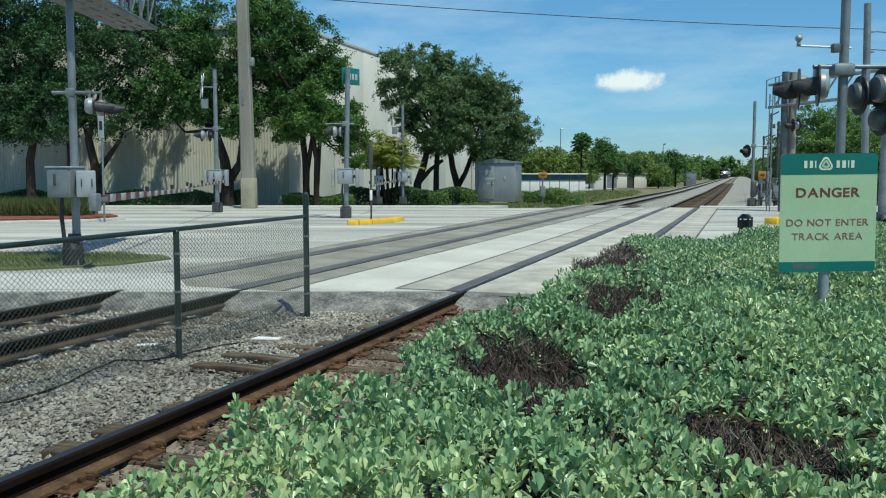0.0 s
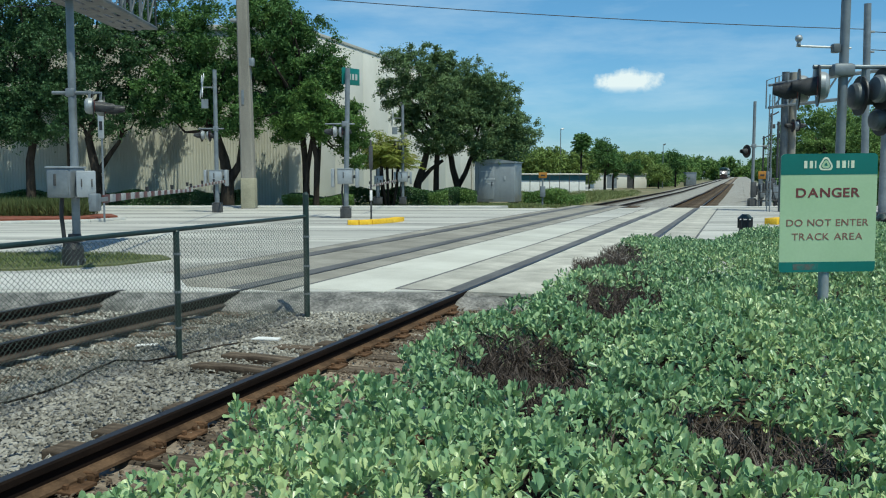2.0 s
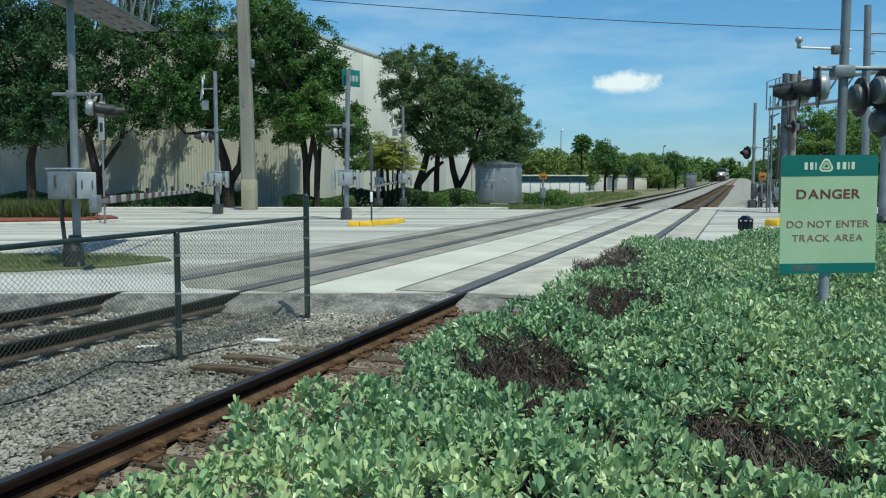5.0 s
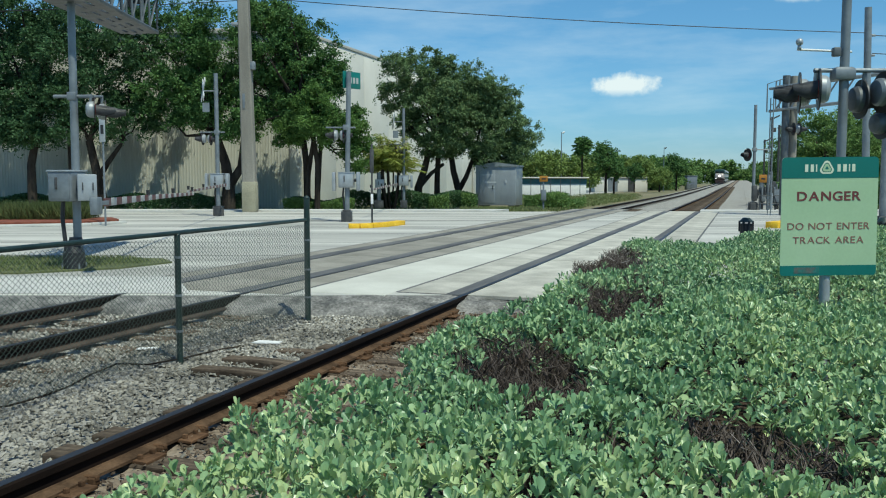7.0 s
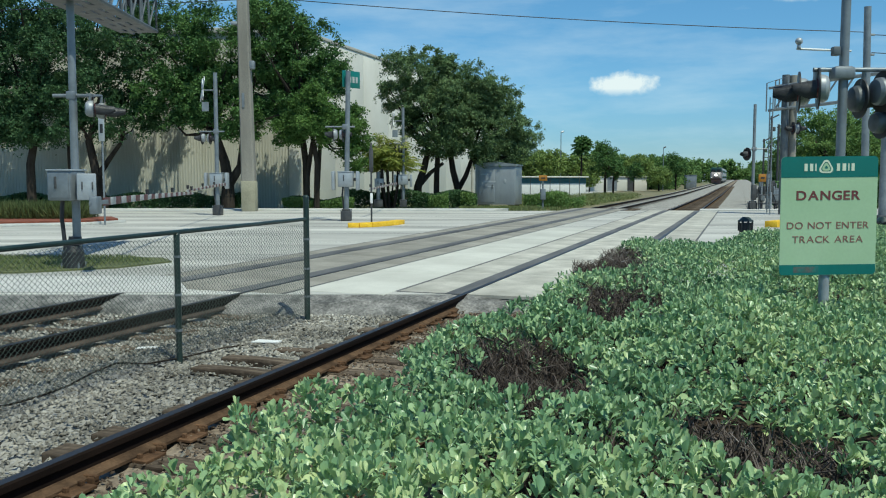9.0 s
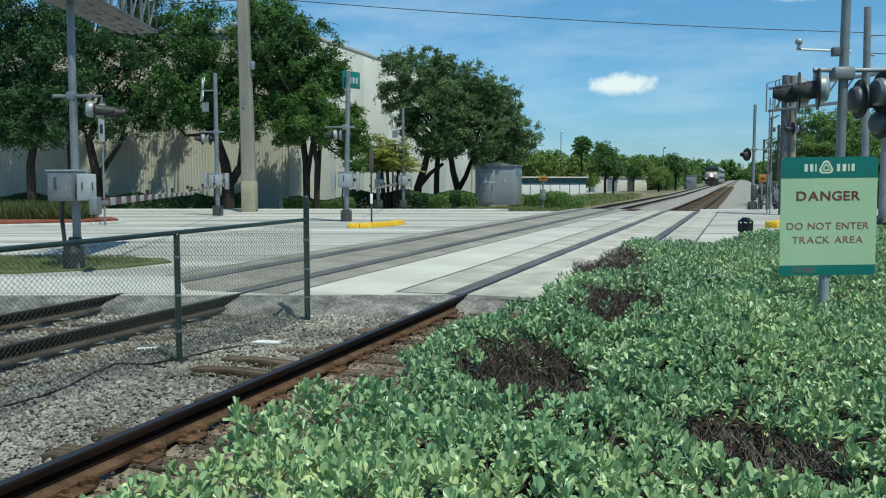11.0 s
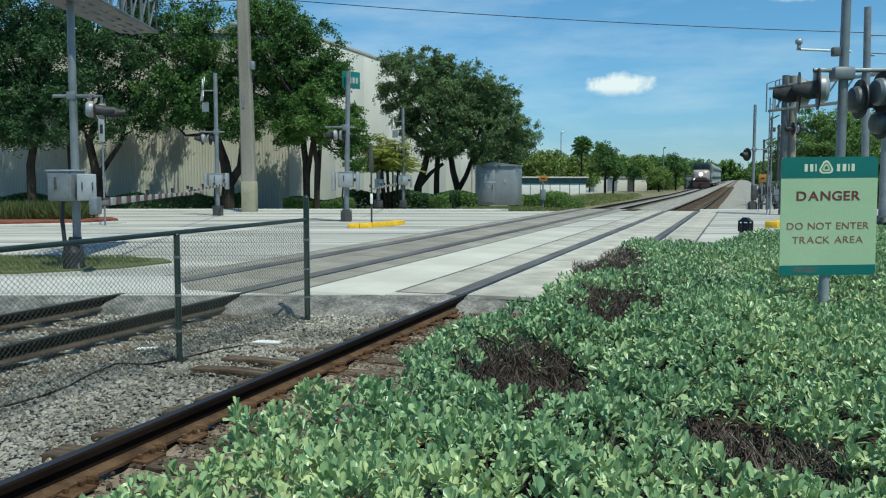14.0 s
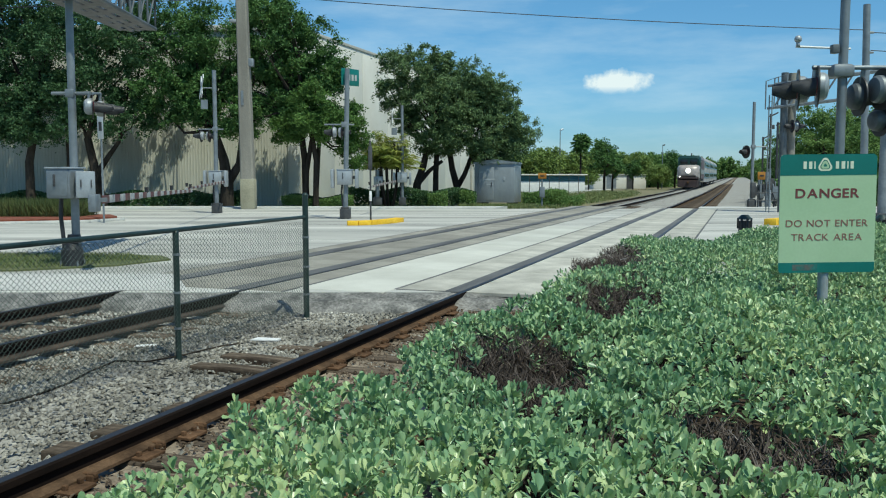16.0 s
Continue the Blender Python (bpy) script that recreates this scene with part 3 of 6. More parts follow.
def stones(name, label, n, region, size, seed, keep, z, material):
    """Loose crushed stones: bent six-cornered lumps strewn over a stretch of the bed."""
    rng = np.random.default_rng(seed)
    p = np.stack([rng.uniform(region[0], region[1], n), rng.uniform(region[2], region[3], n)], 1)
    p = p[keep(p, rng)]
    n = len(p)
    s = size * rng.uniform(0.55, 1.5, (n, 1, 1))
    base = np.array([[1, 0, 0], [-0.5, 0.85, 0], [-0.5, -0.85, 0], [0.45, 0.6, 0.75], [-0.8, 0.1, 0.65], [0.4, -0.6, 0.8], [0, 0, -0.7]])
    v = base[None] + rng.normal(size=(n, 7, 3)) * 0.26
    q = rng.uniform(0, 2 * np.pi, n)
    tilt = rng.normal(size=(n, 2)) * 0.5
    v[:, :, 2] += v[:, :, 0] * tilt[:, :1] + v[:, :, 1] * tilt[:, 1:]
    v = np.stack([v[:, :, 0] * np.cos(q)[:, None] - v[:, :, 1] * np.sin(q)[:, None], v[:, :, 0] * np.sin(q)[:, None] + v[:, :, 1] * np.cos(q)[:, None], v[:, :, 2] * 0.75], 2) * s
    v += np.concatenate([p, z + rng.uniform(-0.01, 0.02, (n, 1))], 1)[:, None]
    tri = np.array([[0, 3, 5], [1, 4, 3], [2, 5, 4], [3, 4, 5], [0, 1, 3], [1, 2, 4], [2, 0, 5]])
    f = (tri[None] + (np.arange(n) * 7)[:, None, None]).reshape(-1, 3)
    ob = tagged(new(name, quick_mesh(name, v.reshape(-1, 3), f, material)), label, "gravel", kind="stuff")
    ob.matrix_basis = TRACK
    return ob


def keep_bed(p, rng):
    x, s = p[:, 0], p[:, 1]
    near = (np.abs(x - track_near) < 0.68) & (rng.uniform(size=len(p)) < 0.035)
    return ~near & (np.abs(np.abs(x - track_near) - 0.752) > 0.12) & (np.abs(np.abs(x - track_far) - 0.752) > 0.12) & (rng.uniform(size=len(p)) < 0.93) \
        & (s < 11.6 + 0.345 * (-x - 3.2)) & ~((np.abs((s - 2.0 + 0.26) % 0.52 - 0.26) < 0.11) & (np.abs(x - track_near) < 1.35) & ((s > 5.9) | (x > track_near)) & (rng.uniform(size=len(p)) < np.where(x > track_near - 0.6, 0.5, 0.8)))


stones("ballast_stones", "grey and white crushed ballast stones, loosely heaped", 72000, (-10.6, -1.3, 3.2, 13.8), 0.0172, 5, keep_bed, -0.212, STONE)
stones("track_fines", "brown stone chips and wood splinters between the rails", 9000, (-3.34, -1.9, 2.4, 11.6), 0.013, 6, lambda p, rng: rng.uniform(size=len(p)) < 0.35 + 0.5 * np.sin(p[:, 1] * 2.3) ** 2, -0.172, BROWNSTONE)

# ---- chain-link fence between the tracks ----
fence = thing("chain_link_fence", "green vinyl-coated chain-link fence on round posts", "fence", m=TRACK)
FP, FS = -4.98, (1.4, 4.03, 6.69, 9.22)
FZ = (-0.2, 1.02)
for i, s in enumerate(FS):
    top = 1.3 if i == 3 else FZ[1] - 0.02
    r = 0.036 if i == 3 else 0.029
    bm = rod(bmesh.new(), (FP, s, -0.3), (FP, s, top), r, seg=14)
    rod(bm, (FP, s, top), (FP, s, top + 0.03), r * 1.12, r * 0.4, 14)
    po = part("post", bm, GREENCOAT, fence, "", smooth=False)
    for z in (0.08, 0.42, 0.78):
        part("tie_band", rod(bmesh.new(), (FP, s, z), (FP, s, z + 0.022), r + 0.007, seg=14), GALV, po, "steel tie band")
part("top_rail", tube(bmesh.new(), [(FP, FS[0], FZ[1]), (FP, FS[1], FZ[1] - 0.01), (FP, FS[2], FZ[1]), (FP, FS[3], FZ[1] + 0.015)], 0.022, 0.022, 10), GREENCOAT, fence)
for k in range(3):
    bm = bmesh.new()
    a, b = FS[k], FS[k + 1]
    cell = 0.026
    cols, rows = int((b - a) / cell) - 1, int((FZ[1] - 0.02 + 0.12) / 0.046)
    prof = [(math.cos(q) * 0.0023, math.sin(q) * 0.0023) for q in (0, 2.09, 4.19)]
    for i in range(cols):
        y0 = a + i * (b - a) / cols
        prev = None
        for j in range(2 * rows + 1):
            z = -0.12 + j * 0.023
            y = y0 + ((b - a) / cols if (j + i) % 2 else 0.0) + 0.002 * math.sin(j * 0.3 + i)
            x = FP + 0.024 + (0.003 if j % 2 else -0.003)
            ring = [bm.verts.new((x + q, y + w, z)) for q, w in prof]
            if prev:
                for e in range(3):
                    bm.faces.new((prev[e], prev[(e + 1) % 3], ring[(e + 1) % 3], ring[e]))
            prev = ring
    part("wire_mesh", bm, WIRECOAT, fence, "diamond wire mesh panel")
part("paper_scrap", slab(bmesh.new(), [(0, 0), (0.27, 0.05), (0.29, 0.13), (0.05, 0.1)], 0, 0.012), WHITE, None).matrix_basis = pose(-2.0, 8.75, -0.18, 6, 4, -5)
tagged(bpy.data.objects["paper_scrap"], "scrap of white paper lying on the ballast", "litter")

cable = part("ground_cable", tube(bmesh.new(), [(x, y, -0.178) for x, y in [(-3.62, 5.95), (-3.27, 6.27), (-3.15, 6.55), (-3.08, 6.88), (-3.08, 7.3), (-3.02, 7.75), (-2.72, 7.72), (-2.48, 8.0), (-2.22, 8.46), (-2.05, 8.6)]], 0.009, 0.009, 6), BARK, None)
tagged(cable, "slack black cable lying on the ballast beside the fence", "cable")
scrap = part("litter_scrap", slab(bmesh.new(), [(0, 0), (0.2, 0.02), (0.22, 0.07), (0.03, 0.06)], 0, 0.01), WHITE, None)
scrap.matrix_basis = pose(-3.1, 8.45, -0.19, 5, 3, 20)
tagged(scrap, "small white scrap of litter on the ballast", "litter")

# ---- hedge ----
BALD = ((0.34, 3.42, 0.27, 0.62), (1.08, 4.95, 0.3, 0.46), (0.8, 4.55, 0.16, 0.2), (1.33, 6.3, 0.26, 0.55), (1.66, 8.0, 0.26, 0.9), (0.91, 2.4, 0.19, 0.31), (1.47, 4.35, 0.1, 0.16), (0.45, 2.3, 0.06, 0.1), (2.2, 5.3, 0.16, 0.2), (1.12, 2.36, 0.09, 0.08))


def hedge_field(x, y):
    """Height of the hedge's top, how bald it is there, and how far inside its edge a spot lies."""
    p = 0.9465 * x - 0.3226 * y
    wob = 0.07 * np.sin(3.1 * y + 0.7) + 0.06 * np.sin(7.3 * y + 1.9) + 0.03 * np.sin(17 * y)
    edge = np.minimum(p + 1.19 + 0.29 * np.clip((3.2 - y) / 2, 0, 1) + 0.24 * np.exp(-((y - 3.75) / 0.65) ** 2) + wob, (9.5 + 0.68 * (x - 2.0) + 0.12 * np.sin(5 * x) - y) * 0.8)
    top = 0.83 + 0.035 * np.sin(2.3 * x + 1.1 * y) + 0.03 * np.sin(5.7 * x - 3.3 * y + 1) + 0.02 * np.sin(11 * x + 9 * y)
    top = top - 0.13 * np.clip(1 - edge / 0.2, 0, 1) ** 2
    bald = np.zeros_like(x)
    for bx, by, rx, ry in BALD:
        d = np.sqrt(((x - bx) / rx) ** 2 + ((y - by) / ry) ** 2) + 0.42 * np.sin(23 * x + 5 * by) * np.sin(17 * y + 3 * bx)
        bald = np.maximum(bald, np.clip((1.12 - d) / 0.25, 0, 1))
    return top, bald, edge


def hedge():
    rng = np.random.default_rng(21)
    n = 90000
    x, y = rng.uniform(-1.1, 8.5, n), rng.uniform(1.15, 13.2, n)
    keep = x < 0.62 * y + 0.9
    x, y = x[keep], y[keep]
    top, bald, edge = hedge_field(x, y)
    keep = (edge > 0) & (rng.uniform(size=len(x)) > bald * 0.93)
    x, y, top, bald, edge = x[keep], y[keep], top[keep], bald[keep], edge[keep]
    n = len(x)
    z = top - rng.exponential(0.045, n) - bald * 0.12
    z[edge < 0.12] -= rng.uniform(0, 0.25, (edge < 0.12).sum())
    k = 7
    axis = unit(np.stack([rng.normal(size=n) * 0.25, rng.normal(size=n) * 0.25 - 0.12, np.ones(n)], 1))
    e1 = unit(np.cross(axis, np.array([0.2, 1, 0.1])))
    e2 = np.cross(axis, e1)
    az = rng.uniform(0, 6.28, (n, 1)) + np.arange(k) * 2.4 + rng.normal(size=(n, k)) * 0.2
    inc = np.linspace(0.1, 1.05, k)[None] + rng.normal(size=(n, k)) * 0.28
    rad = np.cos(az)[..., None] * e1[:, None] + np.sin(az)[..., None] * e2[:, None]
    way = rad * np.sin(inc)[..., None] + axis[:, None] * np.cos(inc)[..., None]
    side = unit(np.cross(way, axis[:, None]) + rng.normal(size=way.shape) * 0.15)
    nrm = np.cross(side, way)
    big = rng.uniform(0.75, 1.2, (n, 1)) * np.linspace(0.72, 1.05, k)[None] * rng.uniform(0.8, 1.15, (n, k))
    L = (0.0375 * big * (1 + 0.14 * (y > 4.0))[:, None])[..., None]
    W = (0.0112 * big * rng.uniform(0.85, 1.2, (n, k)))[..., None]
    o = np.stack([x, y, z], 1)[:, None] - axis[:, None] * (np.arange(k) * 0.006)[None, :, None] + rad * 0.004
    half = ((0.33, 0.55, 0.2), (0.66, 1.0, 0.3), (0.92, 0.66, 0.12))
    pts = [o] + [o + way * L * a + side * W * b + nrm * W * c for a, b, c in half] + [o + way * L - nrm * L * 0.06]
    pts += [o + way * L * a - side * W * b + nrm * W * c for a, b, c in half[::-1]]
    use = ((y < 5.0)[:, None] | (rng.uniform(size=(n, k)) < 0.58)).reshape(-1)
    v = np.stack(pts, 2).reshape(-1, 8, 3)[use]
    count = len(v)
    v = v.reshape(-1, 3)
    f = (np.array([[0, 1, 2, 3, 4], [0, 4, 5, 6, 7]])[None] + (np.arange(count) * 8)[:, None, None]).reshape(-1, 5)
    tagged(new("hedge", quick_mesh("hedge", v, f, HEDGELEAF)), "low grey-green hedge with small fleshy oval leaves and bald patches", "hedge", kind="stuff")
    # bare stems, thick in the bald patches
    n = 15000
    x, y = rng.uniform(-1.1, 6, n), rng.uniform(1.3, 12, n)
    top, bald, edge = hedge_field(x, y)
    keep = (edge > 0.02) & (rng.uniform(size=n) < 0.1 + 0.9 * (bald > 0.05)) & (x < 0.6 * y + 0.6)
    x, y, top = x[keep], y[keep], top[keep]
    for cx, cy, rx, ry in BALD:
        m = int(46000 * rx * ry)
        x = np.append(x, cx + rng.uniform(-1.15, 1.15, m) * rx)
        y = np.append(y, cy + rng.uniform(-1.15, 1.15, m) * ry)
    top, bald, edge = hedge_field(x, y)
    n = len(x)
    h = top - rng.uniform(0.03, 0.3, n) - 0.02 * bald
    a = np.stack([x, y, h - rng.uniform(0.02, 0.09, n)], 1)
    b = np.stack([x + rng.normal(size=n) * 0.035, y + rng.normal(size=n) * 0.035, h], 1)
    d = unit(b - a)
    s1 = unit(np.cross(d, np.array([1, 0.3, 0.1])))
    s2 = np.cross(d, s1)
    r = rng.uniform(0.001, 0.0034, (n, 1))
    v = np.stack([c + (s1 * math.cos(q) + s2 * math.sin(q)) * r * t for c, t in ((a, 1.3), (b, 0.6)) for q in (0, 2.09, 4.19)], 1).reshape(-1, 3)
    f = (np.array([[0, 1, 4, 3], [1, 2, 5, 4], [2, 0, 3, 5]])[None] + (np.arange(n) * 6)[:, None, None]).reshape(-1, 4)
    tagged(new("hedge_stems", quick_mesh("hedge_stems", v, f, TWIG)), "bare brown stems under the hedge", "hedge", kind="stuff")


hedge()
bm = bmesh.new()
slab(bm, [(-0.75, 1.0), (1.5, 1.0), (8.4, 12.4), (6.0, 11.9), (2.1, 9.3)], -0.22, 0.3)
part("hedge_soil", bm, SOIL, None, "raised bed of dark soil and litter under the hedge", "structure")


# ---- warning sign ----
def words(text, size, x, y, z, parent, material, name, wide=1.0):
    """Lettering of one mesh a letter, centred on x."""
    made, at = [], 0.0
    for ch in text:
        if ch == " ":
            at += size * 0.34
            continue
        cu = bpy.data.curves.new(name, "FONT")
        cu.body, cu.size, cu.align_y, cu.extrude = ch, size, "CENTER", 0.001
        cu.offset = 0.0002 if size < 0.075 else 0.0015
        tmp = bpy.data.objects.new(name, cu)
        scene.collection.objects.link(tmp)
        bpy.context.view_layer.update()
        me = bpy.data.meshes.new_from_object(tmp.evaluated_get(bpy.context.evaluated_depsgraph_get()))
        bpy.data.objects.remove(tmp)
        me.materials.clear()
        me.materials.append(material)
        xs = [v.co.x for v in me.vertices]
        made.append((me, at - min(xs)))
        at += max(xs) - min(xs) + size * 0.115
    for me, dx in made:
        ob = new(name, me)
        ob.parent = parent
        ob.matrix_basis = pose(x + (dx - (at - size * 0.115) / 2) * wide, y, z, 90, 0, 0) @ Matrix.Diagonal((wide, 1, 1, 1))


def rounded(w, h, r, n=5, top=True, bottom=True):
    pts = []
    for cx, cy, a0, on in ((w / 2 - r, -h / 2 + r, -90, bottom), (w / 2 - r, h / 2 - r, 0, top), (-w / 2 + r, h / 2 - r, 90, top), (-w / 2 + r, -h / 2 + r, 180, bottom)):
        if on:
            pts += [(cx + r * math.cos(radians(a0 + 90 * i / n)), cy + r * math.sin(radians(a0 + 90 * i / n))) for i in range(n + 1)]
        else:
            pts.append((math.copysign(w / 2, cx), math.copysign(h / 2, cy)))
    return pts


def upright(bm, y=0.0):
    bmesh.ops.transform(bm, matrix=pose(0, 0, 0, 90), verts=bm.verts[:])
    bmesh.ops.translate(bm, vec=(0, y, 0), verts=bm.verts[:])
    return bm


sign = thing("warning_sign", "pale green danger sign with dark green bands on steel post", "sign", m=pose(2.262, 5.0, 1.295, 0, -0.6, 2))
part("sign_panel", upright(slab(bmesh.new(), rounded(0.575, 0.695, 0.025), -0.002, 0.002)), SIGNPALE, sign)
top = upright(slab(bmesh.new(), rounded(0.575, 0.122, 0.025, bottom=False), 0.002, 0.0035))
bmesh.ops.translate(top, vec=(0, 0, 0.2865), verts=top.verts[:])
head = part("header_band", top, SIGNGREEN, sign, "dark green header band")
low = upright(slab(bmesh.new(), rounded(0.575, 0.06, 0.02, top=False), 0.002, 0.0035))
bmesh.ops.translate(low, vec=(0, 0, -0.3175), verts=low.verts[:])
part("footer_band", low, SIGNGREEN, sign, "dark green footer band with worn decal")
part("decal", box(bmesh.new(), (-0.13, -0.0042, -0.316), (0.15, 0.001, 0.035)), mat("worn_decal", (0.12, 0.1, 0.09), (0.02, 0.16, 0.14), 20, 0.6), sign, "worn brownish decal")
# the operator's name as bars, and its mark as plain rounded triangles
for x0, ws in ((-0.121, (0.026, 0.026, 0.011)), (0.071, (0.026, 0.03, 0.01, 0.026))):
    x = x0 - 0.034
    for w in ws:
        part("name_bar", box(bmesh.new(), (x + w / 2, -0.0045, 0.284), (w * 0.72, 0.0015, 0.043)), SIGNCREAM, head)
        x += w + 0.007


def ring3(r, hole, y):
    bm = bmesh.new()
    pts = []
    for k in range(3):
        for i in range(7):
            a = radians(90 + 120 * k - 50 + 100 * i / 6)
            c = (0.5 * r * math.cos(radians(90 + 120 * k)), 0.5 * r * math.sin(radians(90 + 120 * k)))
            pts.append((c[0] + 0.5 * r * math.cos(a), c[1] + 0.5 * r * math.sin(a)))
    lo = [bm.verts.new((x, y, z)) for x, z in pts]
    inn = [bm.verts.new((x * hole, y, z * hole)) for x, z in pts]
    n = len(pts)
    for i in range(n):
        bm.faces.new((lo[i], inn[i], inn[(i + 1) % n], lo[(i + 1) % n]))
    bmesh.ops.translate(bm, vec=(-0.022, 0, 0.283), verts=bm.verts[:])
    return bm


part("mark", ring3(0.044, 0.72, -0.0045), SIGNCREAM, head)
part("mark", ring3(0.026, 0.4, -0.0048), SIGNPALE, head)
words("DANGER", 0.075, -0.004, -0.003, 0.117, sign, SIGNRED, "letter", 1.17)
words("DO NOT ENTER", 0.057, -0.003, -0.003, -0.058, sign, SIGNFADED, "letter", 1.13)
words("TRACK AREA", 0.057, -0.003, -0.003, -0.14, sign, SIGNFADED, "letter", 1.13)
bm = rod(bmesh.new(), (0, 0.035, -1.28), (0, 0.035, 0.32), 0.03, seg=16)
part("post", bm, SILVER, sign, "round galvanised post", smooth=False)
for z in (-0.24, 0.24):
    part("bracket", box(bmesh.new(), (0, 0.012, z), (0.1, 0.02, 0.04), 0.004), GALV, sign)


# ---- crossing signals ----
def head_lamp(parent, x, y, z, turn, r=0.25, back=SILVER):
    """A flashing light: black disc with a drooping hood in front and a round housing behind; it faces local -y turned by turn degrees."""
    m = pose(x, y, z, 0, 0, turn)
    bm = bmesh.new()
    rod(bm, (0, 0.0, 0), (0, 0.02, 0), r, r, 28)
    bmesh.ops.transform(bm, matrix=m, verts=bm.verts[:])
    lamp = part("signal_light", bm, BLACK, parent, "black round backing disc")
    bm = bmesh.new()
    n, hr = 18, r * 0.45
    rings = []
    for k, (yy, q) in enumerate(((0.0, 1.0), (-0.14, 1.0), (-0.32, 0.95))):
        span = radians(165 if k == 0 else 150 if k == 1 else 95)
        rings.append([(hr * q * math.sin(-span + 2 * span * i / n), yy, hr * q * math.cos(-span + 2 * span * i / n) - 0.02 * k) for i in range(n + 1)])
    vs = [[bm.verts.new(p) for p in ring] for ring in rings]
    for a, b in zip(vs, vs[1:]):
        for i in range(n):
            bm.faces.new((a[i], a[i + 1], b[i + 1], b[i]))
    bmesh.ops.solidify(bm, geom=bm.faces[:], thickness=0.006)
    bmesh.ops.transform(bm, matrix=m, verts=bm.verts[:])
    part("hood", bm, HOODPAINT, lamp, "long black hood")
    bm = bmesh.new()
    rod(bm, (0, 0.02, 0), (0, 0.09, 0), r * 0.68, r * 0.66, 36)
    rod(bm, (0, 0.09, 0), (0, 0.13, 0), r * 0.66, r * 0.56, 36)
    rod(bm, (0, 0.13, 0), (0, 0.15, 0), r * 0.56, r * 0.34, 36)
    bmesh.ops.transform(bm, matrix=m, verts=bm.verts[:])
    part("housing", bm, back, lamp, "silver lamp housing", smooth=False)
    bm = bmesh.new()
    rod(bm, (0, -0.012, 0), (0, -0.001, 0), r * 0.5, r * 0.52, 20)
    bmesh.ops.transform(bm, matrix=m, verts=bm.verts[:])
    part("lens", bm, LENSRED, lamp, "unlit red lens")
    return lamp


def mast(t, h, r, foot=0.25, foot_h=0.5, lean=0.0):
    bm = rod(bmesh.new(), (0, 0, 0), (lean, 0, h), r, r * 0.95, 40)
    po = part("mast", bm, GALV, t, "galvanised steel mast")
    if foot:
        bm = box(bmesh.new(), (0, 0, foot_h * 0.42), (foot * 1.3, foot * 1.3, foot_h * 0.84), 0.03)
        box(bm, (0, 0, foot_h * 0.9), (foot, foot, foot_h * 0.2), 0.02)
        base = part("base_casting", bm, DARKSTEEL if foot_h > 0.4 else GALV, t, "cast junction-box base")
        for q in range(4):
            x, y = (0.5 * foot * 1.2 * (1 if q % 2 else -1), 0.5 * foot * 1.2 * (1 if q // 2 else -1))
            part("anchor_bolt", rod(bmesh.new(), (x, y, foot_h * 0.8), (x, y, foot_h * 0.95), 0.014, seg=6), GALV, base)
    return po


def crossarm(t, x0, x1, z, y=0.0, r=0.03, hub=0.1):
    a = part("crossarm", rod(bmesh.new(), (x0, y, z), (x1, y, z), r, seg=10), GALV, t)
    part("clamp", box(bmesh.new(), (0, y - 0.02, z), (hub * 2.2, hub * 1.6, hub * 2.0), 0.02), GALV, a)
    return a


def mechanism(t, x, z, w=0.5, h=0.55, d=0.4, y=0.0, side=1):
    bm = box(bmesh.new(), (x, y, z), (w, d, h), 0.03)
    b = part("gate_mechanism", bm, SILVER, t, "grey metal gate mechanism box")
    part("cover", box(bmesh.new(), (x, y - d / 2 - 0.006, z), (w * 0.86, 0.02, h * 0.84), 0.008), SILVER, b)
    part("lid", box(bmesh.new(), (x, y, z + h / 2 + 0.006), (w * 1.06, d * 1.08, 0.03), 0.01), SILVER, b)
    part("latch", box(bmesh.new(), (x - w * 0.1, y - d / 2 - 0.024, z + h * 0.1), (0.035, 0.03, h * 0.4), 0.008), DARKSTEEL, b)
    part("conduit", tube(bmesh.new(), [(x - side * w * 0.2, y, z - h / 2), (x - side * w * 0.25, y, z - h / 2 - 0.3), (x - side * w * 0.1, y, 0.2)], 0.035, 0.035, 8), BLACK, b, "black cable conduit")
    part("shaft", rod(bmesh.new(), (x + side * w / 2, y, z), (x + side * (w / 2 + 0.1), y, z), 0.06, seg=12), DARKSTEEL, b)
    return b


def gate_arm(name, a, b, stripes, thick, label, counter=1.2):
    """A lowered striped arm from a to b, with lights on it and a counterweight behind its pivot."""
    a, b = Vector(a), Vector(b)
    d = (b - a)
    t = thing(name, label, "crossing gate", "crossing gates", Matrix.Translation(a) @ d.to_track_quat("Y", "Z").to_matrix().to_4x4())
    L = d.length
    step = L / stripes
    for i in range(stripes):
        w = thick * (1 - 0.45 * i / stripes)
        part("stripe", box(bmesh.new(), (0, (i + 0.5) * step, -0.00035 * ((i + 0.5) * step) ** 2), (0.03, step, w), 0.003), REDREF if i % 2 == 0 else SIGNGREY, t)
    for q in (0.35, 0.65, 0.97):
        part("arm_light", rod(bmesh.new(), (0, L * q, thick * 0.3), (0, L * q, thick * 0.3 + 0.12), 0.035, 0.045, 10), BLACK, t)
    bm = box(bmesh.new(), (0.06, -counter / 2, 0), (0.04, counter, 0.07), 0.005)
    box(bm, (0.1, -counter * 0.85, -0.03), (0.12, 0.35, 0.28), 0.02)
    part("counterweight", bm, GALV, t, "steel counterweight arm")
    return t


